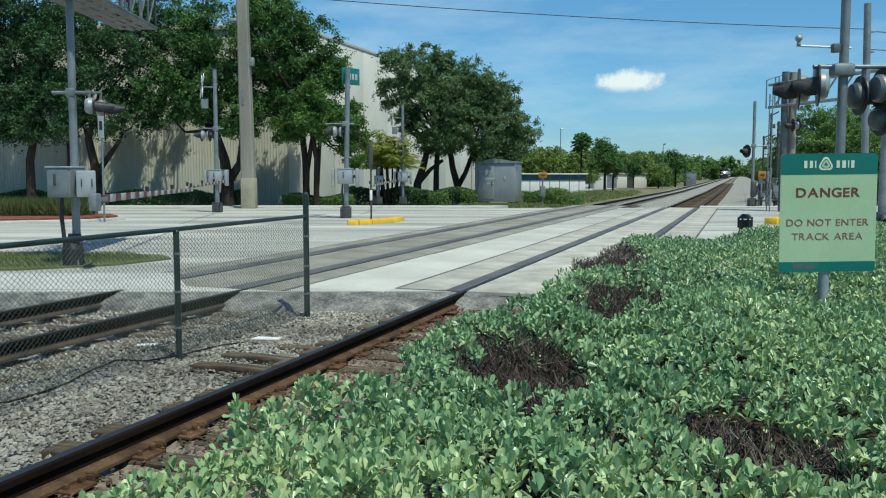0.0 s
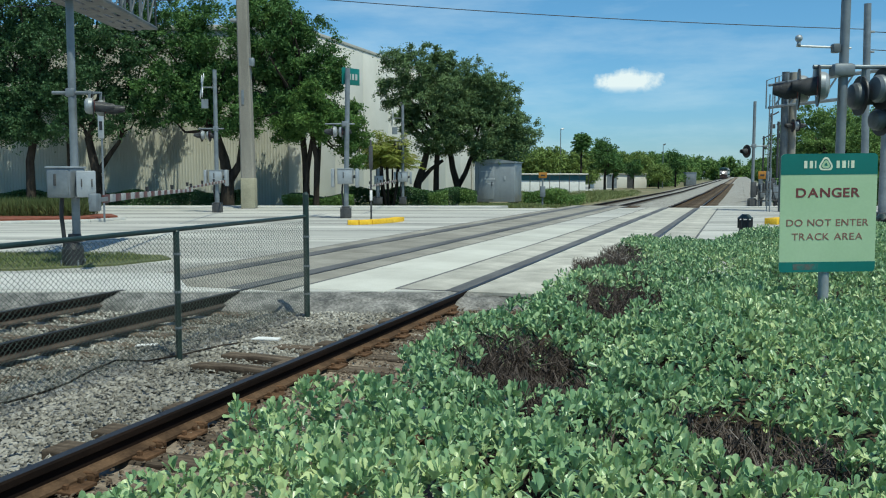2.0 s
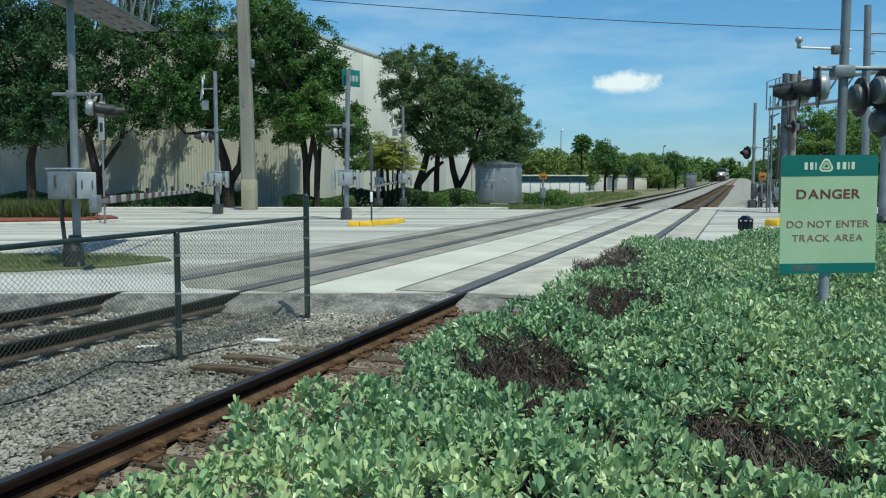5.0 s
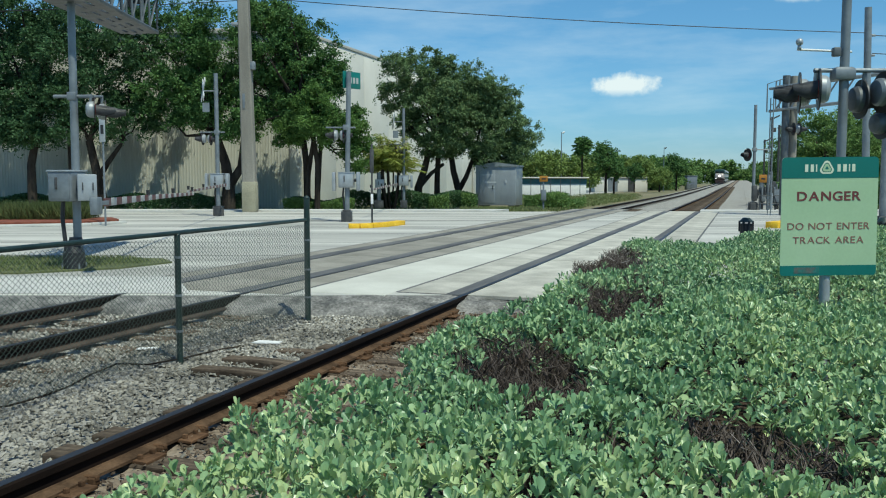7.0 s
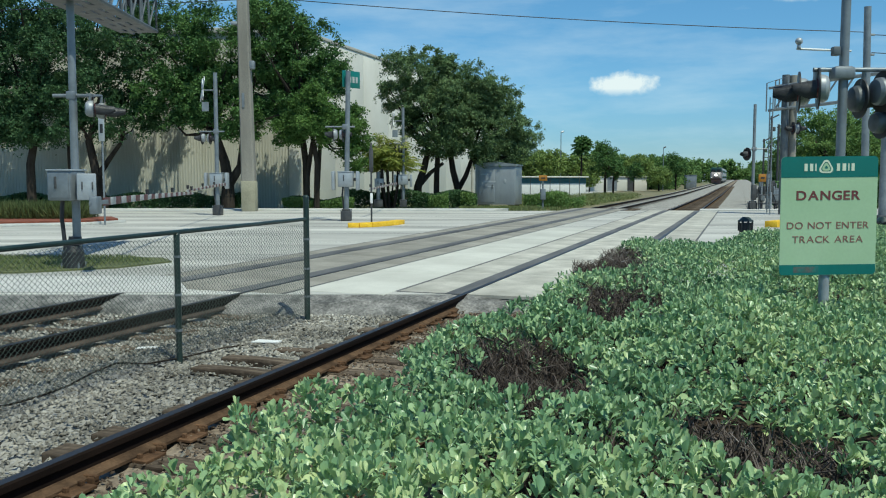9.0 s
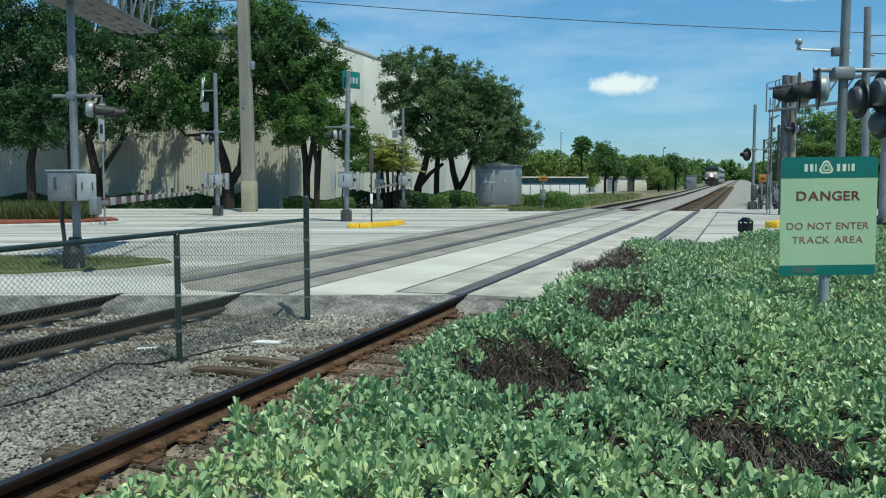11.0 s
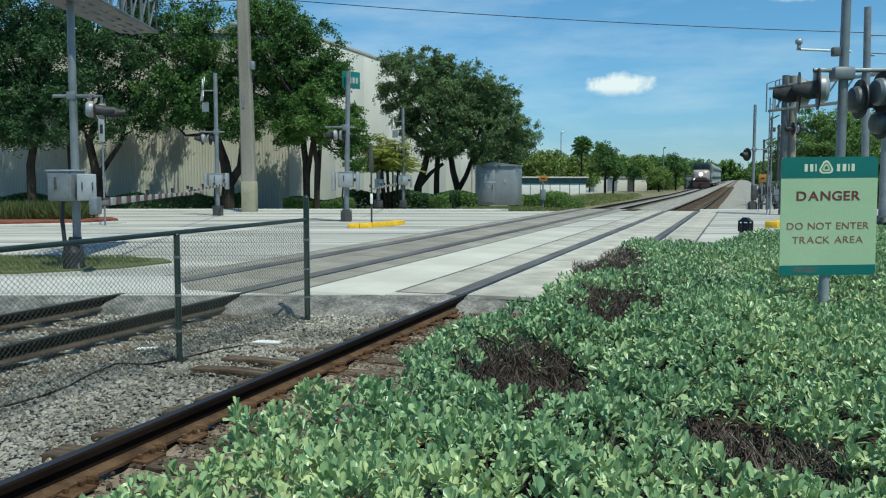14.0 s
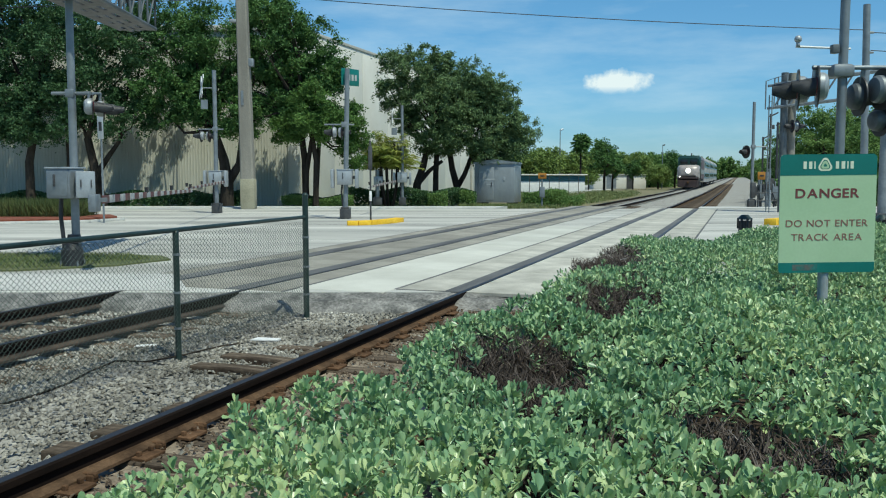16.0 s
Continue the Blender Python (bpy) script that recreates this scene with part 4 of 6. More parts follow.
# mast beside the grass patch, with an overhead walkway over the road
s = thing("cantilever_signal", "galvanised crossing signal mast with overhead truss and gate box", "crossing signal", "crossing signals", pose(-6.215, 14.4, 0.0))
part("mast", rod(bmesh.new(), (0, 0, 0), (0.03, 0, 6.4), 0.068, 0.058, 32), GALV, s, "galvanised steel mast")
bm = rod(bmesh.new(), (-0.07, 0, 0), (-0.07, 0, 0.3), 0.18, 0.175, 22)
rod(bm, (-0.07, 0, 0.3), (-0.07, 0, 0.42), 0.175, 0.13, 22)
rod(bm, (-0.03, 0, 0.42), (-0.03, 0, 0.56), 0.13, 0.1, 22)
base = part("base_casting", bm, BLACK, s, "round dark cast base")
for q in range(4):
    x, y = 0.2 * math.cos(0.8 + q * 1.57) - 0.07, 0.2 * math.sin(0.8 + q * 1.57)
    part("anchor_bolt", rod(bmesh.new(), (x, y, 0), (x, y, 0.12), 0.016, seg=6), GALV, base)
crossarm(s, -0.32, 0.32, 2.92, hub=0.07)
head_lamp(s, 0.37, 0.0, 2.7, 112, 0.2)
head_lamp(s, 0.42, 0.34, 2.69, 112, 0.2)
for x, y, z in ((0.3, 0.0, 2.74), (0.36, 0.32, 2.72)):
    part("drop_bracket", tube(bmesh.new(), [(x - 0.06, y * 0.3, 2.93), (x, y, 2.95), (x, y, z)], 0.026, 0.026, 8), GALV, s)
b = mechanism(s, -0.09, 1.42, 0.46, 0.5, 0.4, -0.12)
b.matrix_basis = pose(-0.09, -0.12, 0, 0, 0, -14) @ pose(0.09, 0.12, 0)
# body and cover painted darker as a shaded front; lid keeps the bright paint
b.data.materials[0] = GALV
for o in b.children:
    if o.name.startswith("cover"):
        o.data.materials[0] = GALV
part("knob", rod(bmesh.new(), (-0.36, -0.12, 1.5), (-0.3, -0.12, 1.5), 0.06, 0.04, 14), SILVER, b, "rounded side boss")
side = part("side_box", box(bmesh.new(), (0, 0, 0), (0.3, 0.2, 0.44), 0.02), SILVER, s, "smaller box turned to the side, in paler paint as its sunlit face")
side.matrix_basis = pose(0.3, -0.26, 1.4, 0, 0, 24)
for x in (-0.07, 0.09):
    part("latch", box(bmesh.new(), (x, -0.112, 0.02), (0.02, 0.02, 0.13), 0.004), DARKSTEEL, side)


def along(f, side, z):
    """A spot on the overhead truss: f along it, side 0 to 1 across it, z above its floor."""
    return Vector((-0.375 - 0.45 * f + side * (0.87 - 0.09 * f), 4.5 * f, 4.5 + 0.25 * f + z))


for side in (0.0, 1.0):
    for z in (0.0, 0.75):
        part("truss_chord", rod(bmesh.new(), along(-0.1, side, z), along(1, side, z), 0.04, seg=8), GALVDARK, s)
    for i in range(6):
        part("truss_brace", rod(bmesh.new(), along(i / 6, side, 0), along((i + 1) / 6, side, 0.75), 0.02, seg=6), GALVDARK, s)
        part("truss_post", rod(bmesh.new(), along((i + 1) / 6, side, 0), along((i + 1) / 6, side, 0.75), 0.022, seg=6), GALVDARK, s)
    for f in (0.1, 0.4, 0.7, 1.0):
        part("railing_post", rod(bmesh.new(), along(f, side, 0), along(f, side, 1.6), 0.022, seg=6), GALVDARK, s)
    part("railing", rod(bmesh.new(), along(0, side, 1.6), along(1, side, 1.6), 0.022, seg=6), GALVDARK, s)


def deck(f0, f1, a, b):
    bm = bmesh.new()
    lo = [bm.verts.new(along(f, q, -0.03)) for f, q in ((f0, a), (f1, a), (f1, b), (f0, b))]
    hi = [bm.verts.new(along(f, q, 0.0)) for f, q in ((f0, a), (f1, a), (f1, b), (f0, b))]
    bm.faces.new(lo)
    bm.faces.new(hi[::-1])
    for k in range(4):
        bm.faces.new((lo[k], lo[(k + 1) % 4], hi[(k + 1) % 4], hi[k]))
    bmesh.ops.recalc_face_normals(bm, faces=bm.faces[:])
    return part("walkway_plate", bm, HOODPAINT, s, "perforated steel walkway plate")


deck(-0.1, 1.0, 0.0, 0.2)
deck(-0.1, 1.0, 0.3, 0.44)
deck(-0.1, 1.0, 0.52, 0.68)
deck(-0.1, 1.0, 0.78, 1.0)
for i in range(6):
    deck(-0.1 + i * 0.2, -0.01 + i * 0.2, 0.68, 0.78)
    deck(-0.06 + i * 0.2, 0.06 + i * 0.2, 0.2, 0.3)
    deck(-0.04 + i * 0.2, 0.04 + i * 0.2, 0.44, 0.52)
head_lamp(s, -0.35, 3.9, 5.35, 90, 0.26, GALVDARK)
head_lamp(s, -0.2, 2.7, 5.3, -90, 0.24)
part("lamp_bracket", rod(bmesh.new(), (-0.35, 3.9, 5.35), (-0.35, 3.9, 4.7), 0.04, seg=8), GALV, s)
gate_arm("crossing_gate", (-5.86, 14.7, 1.14), (-7.75, 26.4, 1.17), 26, 0.14, "red and white striped crossing gate arm, lowered across the road")
# small sign on a thin post beyond the arm
s = thing("lane_sign", "small white sign on a thin steel post", "sign", m=pose(-11.5, 28.9, 0.0))
part("post", rod(bmesh.new(), (0, 0, 0), (0, 0, 3.2), 0.035, seg=8), GALV, s)
part("panel", box(bmesh.new(), (0, -0.05, 3.25), (0.2, 0.02, 0.85), 0.005), SILVER, s, "narrow white panel seen nearly edge on")
part("bar", box(bmesh.new(), (0, -0.065, 3.25), (0.1, 0.01, 0.3)), BLACK, s)


def gate_mast(x, y, h, head_turn, name, label, buck=True, arm=None, head=(-0.62, 3.35), r=0.093, box_z=1.55, lean=0.0):
    s = thing(name, label, "crossing signal", "crossing signals", pose(x, y, 0.0))
    mast(s, h, r, 0.3, 0.45, lean)
    crossarm(s, -0.75, 0.35, head[1] + 0.28)
    head_lamp(s, head[0], 0, head[1], head_turn, 0.28)
    head_lamp(s, head[0] + 0.34, 0.1, head[1], head_turn + 180, 0.28)
    mechanism(s, 0.0, box_z, 0.56, 0.56, 0.5)
    for q in (-1, 1):
        part("counterweight", box(bmesh.new(), (q * 0.45, -0.1, box_z - 0.05), (0.12, 0.35, 0.7), 0.03), SILVER, s)
    if buck:
        for tilt in (42, -42):
            bm = box(bmesh.new(), (0, 0, 0), (0.03, 1.25, 0.25), 0.004)
            bmesh.ops.transform(bm, matrix=pose(-0.56, 0.0, h - 0.7, tilt, 5, math.degrees(math.atan2(-x, y)) + 7), verts=bm.verts[:])
            part("crossbuck_board", bm, WHITE, s, "white crossbuck board seen edge on")
        part("bracket", rod(bmesh.new(), (-0.56, 0, h - 0.75), (0, 0, h - 0.75), 0.03), GALV, s)
        part("track_count_sign", box(bmesh.new(), (-0.45, 0, h - 1.45), (0.3, 0.02, 0.4)), GALV, s)
    return s


gate_mast(-9.85, 37.2, 6.15, -90, "gate_signal", "grey crossing gate signal with crossbuck and flashing lights")
gate_arm("crossing_gate", (-9.4, 36.8, 1.35), (-8.2, 27.2, 1.2), 22, 0.12, "red and white striped crossing gate arm, lowered across the road")
s = gate_mast(-3.64, 31.9, 5.55, -90, "median_signal", "grey median crossing signal with green street sign on top", False, head=(-0.44, 3.22), lean=0.12)
turned = pose(-0.06, 0.1, 5.28, 0, 0, 47)
plate = part("street_sign", box(bmesh.new(), (0.36, 0.0, 0), (0.86, 0.03, 0.62), 0.01), SIGNGREEN, s, "green street name sign, lettering unreadable")
plate.matrix_basis = turned
for x in (0.14, 0.3, 0.46, 0.62):
    part("lettering_bar", box(bmesh.new(), (x, -0.02, -0.01), (0.1, 0.01, 0.22)), SIGNGREY, plate)
gate_mast(-2.27, 48.3, 5.6, -70, "gate_signal", "grey crossing gate signal with crossbuck beside the tree", head=(-0.48, 3.3), r=0.085)
gate_arm("crossing_gate", (-2.6, 47.9, 1.35), (-3.0, 34.5, 1.2), 26, 0.12, "red and white striped crossing gate arm, lowered across the road")
s = thing("pedestrian_gate_post", "short galvanised gate post with mechanism box", "crossing signal", "crossing signals", pose(-3.68, 48.3, 0))
mast(s, 2.0, 0.12, 0.4, 0.45)
mechanism(s, 0.05, 1.35, 0.5, 0.5, 0.4)

# near mast east of the tracks
s = thing("flasher_signal", "galvanised mast with paired flashing lights and a camera arm", "crossing signal", "crossing signals", pose(5.42, 11.7, -0.2))
mast(s, 6.6, 0.063, 0.3, 0.5, 0.02)
part("crossarm", rod(bmesh.new(), (-0.4, 0, 3.2), (0.75, 0, 3.2), 0.03), GALV, s)
part("hub", box(bmesh.new(), (-0.02, -0.02, 3.15), (0.3, 0.22, 0.18), 0.05), GALV, s, "bevelled crossarm hub")
head_lamp(s, -0.36, -0.05, 2.94, -108, 0.28)
head_lamp(s, -0.52, 0.2, 2.92, -108, 0.28)
head_lamp(s, 0.3, 0.1, 2.82, 88, 0.27, GALVDARK)
head_lamp(s, 0.52, -0.08, 2.9, 95, 0.28, GALV)
head_lamp(s, 0.66, 0.2, 2.5, 98, 0.22, GALVDARK)
for x in (-0.36, 0.3, 0.55):
    part("drop_bracket", rod(bmesh.new(), (x, 0.02, 3.2), (x, 0.06, 2.98), 0.03, seg=8), WHITE if x < 0 else GALV, s)
arm = part("camera_arm", rod(bmesh.new(), (-0.62, 0, 3.48), (0.1, 0, 3.45), 0.016, seg=8), WHITE, s)
part("arm_clamp", box(bmesh.new(), (-0.13, -0.05, 3.44), (0.1, 0.1, 0.12), 0.015), GALVDARK, arm)
bm = bmesh.new()
bmesh.ops.create_uvsphere(bm, u_segments=14, v_segments=8, radius=0.05, matrix=Matrix.Translation((-0.61, 0, 3.58)))
rod(bm, (-0.61, 0, 3.47), (-0.61, 0, 3.55), 0.03, 0.022, 12)
part("sensor_ball", bm, SILVER, arm, "round sensor head", smooth=True)

# masts and equipment past the road
s = thing("flasher_signal", "slim grey mast with one flashing light beside the far track", "crossing signal", "crossing signals", pose(16.14, 44.5, 0))
mast(s, 5.45, 0.08, 0.3, 0.45)
crossarm(s, -0.5, 0.75, 3.15)
head_lamp(s, -0.4, -0.1, 2.88, -72, 0.34)
part("equipment_box", box(bmesh.new(), (0.05, 0, 0.9), (0.24, 0.25, 0.8), 0.03), DARKSTEEL, s)
s = thing("cantilever_signal", "heavy galvanised cantilever with catwalk over the far lanes", "crossing signal", "crossing signals", pose(14.95, 38.0, 0))
for x, r in ((0.16, 0.16), (0.58, 0.18)):
    part("mast", rod(bmesh.new(), (x, 0.2 * (x > 0.3), 0), (x, 0.2 * (x > 0.3), 6.15), r, seg=16), GALVDARK if x < 0.3 else POLECON, s)
for z in (4.75, 5.75):
    for yy in (0.0, 0.75):
        part("truss_chord", rod(bmesh.new(), (-0.3, yy, z - 0.1), (5.2, yy - 4.5, z + 0.35), 0.06, seg=8), GALV, s)
for i in range(11):
    f0, f1 = i / 11, (i + 1) / 11
    part("truss_brace", rod(bmesh.new(), (-0.3 + 5.5 * f0, -4.5 * f0, 4.65 + 0.45 * f0), (-0.3 + 5.5 * f1, -4.5 * f1, 5.65 + 0.45 * f1), 0.04, seg=6), GALV, s)
for q in range(2):
    part("railing", tube(bmesh.new(), [(-0.45, -0.4 + q, 4.6), (-0.45, -0.4 + q, 5.85), (0.1, -0.4 + q, 6.05), (0.1, -0.4 + q, 4.7)], 0.03, 0.03, 6), GALV, s)
for y in (-0.1, 0.25):
    part("ladder_rail", rod(bmesh.new(), (-0.42, y, 0), (-0.42, y, 5.2), 0.025, seg=6), GALV, s)
for k in range(16):
    part("ladder_rung", rod(bmesh.new(), (-0.42, -0.1, 0.4 + 0.3 * k), (-0.42, 0.25, 0.4 + 0.3 * k), 0.014, seg=6), GALV, s)
head_lamp(s, 0.65, -0.3, 3.8, 90, 0.28)
head_lamp(s, 0.4, -0.3, 3.8, -90, 0.28)
for i, (x, y, h, lab) in enumerate(((22.95, 60.0, 6.1, 0), (26.2, 70, 5.0, 0), (21.5, 55, 5.2, 0))):
    s = thing("signal_mast", "distant dark steel signal mast", "mast", "distant masts", pose(x, y, -0.1))
    part("mast", rod(bmesh.new(), (0, 0, 0), (0, 0, h), 0.08, seg=8), DARKSTEEL, s)
    part("bracket", rod(bmesh.new(), (-0.1, 0, h - 0.2), (0.5, 0, h + 0.1), 0.05, seg=6), DARKSTEEL, s)
    part("lamp_box", box(bmesh.new(), (0.15, 0, h - 0.9), (0.22, 0.2, 0.3), 0.03), DARKSTEEL, s)
s = thing("utility_pole", "grey steel utility pole carrying wires", "pole", m=pose(10.95, 22.0, -0.2))
part("pole", rod(bmesh.new(), (-0.06, 0, 0), (-0.19, 0, 6.1), 0.095, 0.086, 36), GALV, s)
for z in (4.9, 5.4):
    part("insulator", rod(bmesh.new(), (-0.1, 0, z), (0.02, 0, z), 0.035, 0.025, 8), GALV, s)
s = thing("signal_mast", "grey crossing mast with small lights beside the road", "mast", "crossing signals", pose(13.42, 26.0, 0.0))
mast(s, 4.2, 0.13, 0.4, 0.45)
crossarm(s, -0.5, 0.6, 3.3)
head_lamp(s, 0.15, -0.25, 3.15, 140, 0.27)
head_lamp(s, 0.3, -0.2, 2.5, 130, 0.22)
# orange notices and small equipment
for x, y, w, h, lab in ((5.52, 47.3, 0.46, 0.32, "orange notice on a grey post beside the track"), (16.98, 45.5, 0.42, 0.42, "orange notice on a thin post")):
    s = thing("notice", lab, "sign", "orange notices", pose(x, y, -0.2))
    part("post", rod(bmesh.new(), (0, 0, 0), (0, 0, 1.9), 0.05, seg=8), GALV, s)
    part("panel", box(bmesh.new(), (0, -0.06, 1.85), (w, 0.03, h), 0.01), ORANGE, s)
    part("panel_bar", box(bmesh.new(), (0, -0.082, 1.85), (w * 0.5, 0.01, h * 0.2)), BLACK, s)
    part("post_box", box(bmesh.new(), (0, -0.05, 0.95), (0.28, 0.2, 0.6), 0.02), GALV, s)
rng = random.Random(3)
for x, y, w, d, h in ((17.75, 45.6, 0.36, 0.4, 1.25), (18.6, 46.2, 0.34, 0.4, 1.5), (16.95, 45.4, 0.22, 0.25, 1.35), (18.1, 43.9, 0.34, 0.3, 0.9), (19.3, 45.8, 0.7, 0.6, 1.7)):
    s = thing("equipment_cabinet", "small grey trackside cabinet on a post", "cabinet", "trackside cabinets", pose(x, y, -0.15))
    part("body", box(bmesh.new(), (0, 0, h * 0.7), (w, d, h * 0.6), 0.03), GALVDARK if rng.random() < 0.6 else GALV, s)
    part("leg", rod(bmesh.new(), (0, 0, 0), (0, 0, h * 0.5), 0.07, seg=8), DARKSTEEL, s)
    part("door", box(bmesh.new(), (0, -d / 2 - 0.004, h * 0.7), (w * 0.82, 0.012, h * 0.5), 0.004), GALV, s)
s = thing("guard_rail", "low grey pipe guard rail round the trackside boxes", "rail", m=pose(16.35, 44.2, -0.05))
for x in (0.0, 0.65, 1.3, 1.95, 2.6, 3.25):
    part("post", rod(bmesh.new(), (x, 0, 0), (x, 0, 0.95), 0.035, seg=8), SILVER if x in (0.65, 1.95) else DARKSTEEL, s)
for z in (0.4, 0.82):
    part("bar", rod(bmesh.new(), (0, 0, z), (3.25, 0, z), 0.022, seg=8), DARKSTEEL, s)
for x, y in ((4.62, 13.0), (6.72, 13.0)):
    s = thing("bollard_light", "short black slatted bollard with a domed cap", "bollard", "bollards", pose(x, y, 0.0))
    part("body", rod(bmesh.new(), (0, 0, 0), (0, 0, 0.86), 0.09, seg=14), BLACK, s)
    bm = rod(bmesh.new(), (0, 0, 0.88), (0, 0, 0.95), 0.12, 0.05, 14)
    part("cap", bm, GREENCOAT, s, "dark green domed cap")
    for k in range(8):
        q = k * math.pi / 4
        part("slat", box(bmesh.new(), (0.105 * math.cos(q), 0.105 * math.sin(q), 0.82), (0.02, 0.02, 0.16)), BLACK, s)

for x, y, h in ((16.95, 44.6, 1.5), (18.0, 47.0, 1.7), (17.3, 46.6, 1.3)):
    s = thing("gate_machine", "dark trackside gate machine with counterweights", "crossing signal", "crossing signals", pose(x, y, -0.15))
    part("post", rod(bmesh.new(), (0, 0, 0), (0, 0, h + 0.5), 0.08, seg=10), GALV, s)
    part("machine_box", box(bmesh.new(), (0, -0.2, h * 0.85), (0.3, 0.3, 0.42), 0.03), DARKSTEEL, s)
    for q in (-1, 1):
        part("counterweight", box(bmesh.new(), (q * 0.24, -0.15, h * 0.75), (0.07, 0.25, 0.5), 0.02), GALV if q > 0 else DARKSTEEL, s)
    part("cable", tube(bmesh.new(), [(0.2, -0.3, h * 0.6), (0.35, -0.35, h * 0.3), (0.2, -0.3, 0)], 0.03, 0.03, 6), BLACK, s)

# yellow kerb noses and the planted median
def kerb(name, pts, w, h, material, label):
    bm = bmesh.new()
    for (x0, y0), (x1, y1) in zip(pts, pts[1:]):
        d = Vector((x1 - x0, y1 - y0, 0))
        box(bm, ((x0 + x1) / 2, (y0 + y1) / 2, h / 2), (d.length + 0.03, w, h), 0.008, math.degrees(math.atan2(d.y, d.x)))
    return part(name, bm, material, None, label, "structure")


kerb("median_kerb", [(-3.05, 27.35), (-2.75, 27.4), (-2.4, 27.65), (-2.05, 28.15), (-1.75, 28.8), (-1.5, 29.6)], 0.32, 0.15, YELLOW, "yellow-painted concrete kerb at the median nose")
kerb("median_kerb_east", [(10.6, 27.5), (11.6, 28.6), (14, 28.8)], 0.4, 0.2, YELLOW, "yellow-painted kerb past the tracks")
sheet("median_bed", [(-60, 27.6), (-15, 27.8), (-12.3, 29.2), (-11.7, 30.6), (-12.6, 32.3), (-60, 32.6)], 0.15, MULCH, "raised median bed of red-brown mulch", thick=0.12)
kerb("median_kerb_bed", [(-60, 27.5), (-15, 27.65), (-12.1, 29.1), (-11.5, 30.6)], 0.2, 0.09, KERB, "pale kerb round the planted median")
s = thing("delineator_post", "thin dark steel marker post on the median", "post", m=pose(-2.48, 29.4, 0))
part("post", box(bmesh.new(), (0, 0, 1.4), (0.06, 0.05, 2.8), 0.006), DARKSTEEL, s)
part("reflector_strip", box(bmesh.new(), (0, -0.028, 2.2), (0.14, 0.012, 0.8), 0.004), DARKSTEEL, s)
part("sleeve", box(bmesh.new(), (0, 0, 0.9), (0.085, 0.075, 0.35), 0.006), WHITE, s, "pale reflective sleeve")

# concrete power pole with a small street lamp
s = thing("power_pole", "tall tapered concrete power pole with a pale painted foot", "pole", m=pose(-9.6, 42.0, 0.0))
bm = bmesh.new()
rings = []
for z, w in ((0, 0.335), (4, 0.3), (9, 0.265), (14, 0.23)):
    rings.append([bm.verts.new((0.06 - 0.016 * z + a * w, b * w, z)) for a, b in ((-1, -0.8), (-0.8, -1), (0.8, -1), (1, -0.8), (1, 0.8), (0.8, 1), (-0.8, 1), (-1, 0.8))])
for a, b in zip(rings, rings[1:]):
    for k in range(8):
        bm.faces.new((a[k], a[(k + 1) % 8], b[(k + 1) % 8], b[k]))
bm.faces.new(rings[-1])
part("pole", bm, POLECON, s)
part("foot", box(bmesh.new(), (0.05, 0, 0.75), (0.69, 0.69, 1.5), 0.06), POLEBASE, s, "pale yellowish painted foot")
part("lamp_arm", rod(bmesh.new(), (-0.5, 0, 9.0), (0, 0, 9.15), 0.04), GALV, s)
part("lamp", box(bmesh.new(), (-0.45, -0.05, 9.1), (0.5, 0.3, 0.16), 0.06), SILVER, s)
part("box", box(bmesh.new(), (0.32, -0.1, 7.1), (0.25, 0.3, 0.4), 0.04), GALV, s)
part("number_plate", box(bmesh.new(), (-0.1, -0.32, 5.4), (0.12, 0.02, 0.7)), GALV, s)

# overhead wires
def wire(name, a, b, sag, r, label):
    a, b = Vector(a), Vector(b)
    pts = [a.lerp(b, i / 24) - Vector((0, 0, sag * 4 * (i / 24) * (1 - i / 24))) for i in range(25)]
    ob = part(name, tube(bmesh.new(), pts, r, r, 5), BLACK, None)
    return tagged(ob, label, "wire", "overhead wires")


wire("overhead_wire", (-10.56, 22, 6.69), (10.78, 22, 5.262), 0.2, 0.011, "thin black overhead wire crossing the road")
wire("overhead_wire", (10.9, 22, 5.2), (40, 26, 5.4), 0.2, 0.012, "thin black wire from the utility pole")
wire("overhead_wire", (10.9, 22, 4.75), (40, 26, 4.7), 0.2, 0.012, "thin black wire from the utility pole")
wire("overhead_wire", (-60, 44, 10.3), (-9.6, 42, 10.25), 0.6, 0.02, "black power line on the concrete pole")

# ---- relay cabinet ----
s = thing("relay_cabinet", "large grey steel railway relay cabinet with a low pitched roof", "cabinet", m=pose(1.95, 52.3, -0.05, 0, 0, -18.8))
part("body", box(bmesh.new(), (1.25, 0.9, 1.3), (2.5, 1.8, 2.4), 0.02), CABINET, s)
bm = bmesh.new()
pr = [(-0.06, 2.45), (2.56, 2.45), (2.56, 2.53), (1.25, 2.72), (-0.06, 2.53)]
f0 = [bm.verts.new((x, -0.07, z)) for x, z in pr]
f1 = [bm.verts.new((x, 1.87, z)) for x, z in pr]
bm.faces.new(f0)
bm.faces.new(f1[::-1])
for k in range(5):
    bm.faces.new((f0[k], f1[k], f1[(k + 1) % 5], f0[(k + 1) % 5]))
bmesh.ops.recalc_face_normals(bm, faces=bm.faces[:])
part("roof", bm, CABINET, s)
d = part("door", box(bmesh.new(), (0.75, -0.012, 1.25), (0.95, 0.03, 2.0), 0.01), CABINET, s)
part("handle", box(bmesh.new(), (1.1, -0.04, 1.2), (0.05, 0.05, 0.25), 0.01), DARKSTEEL, d)
part("hinge_line", box(bmesh.new(), (0.25, -0.03, 1.25), (0.03, 0.02, 1.9)), GALV, d)
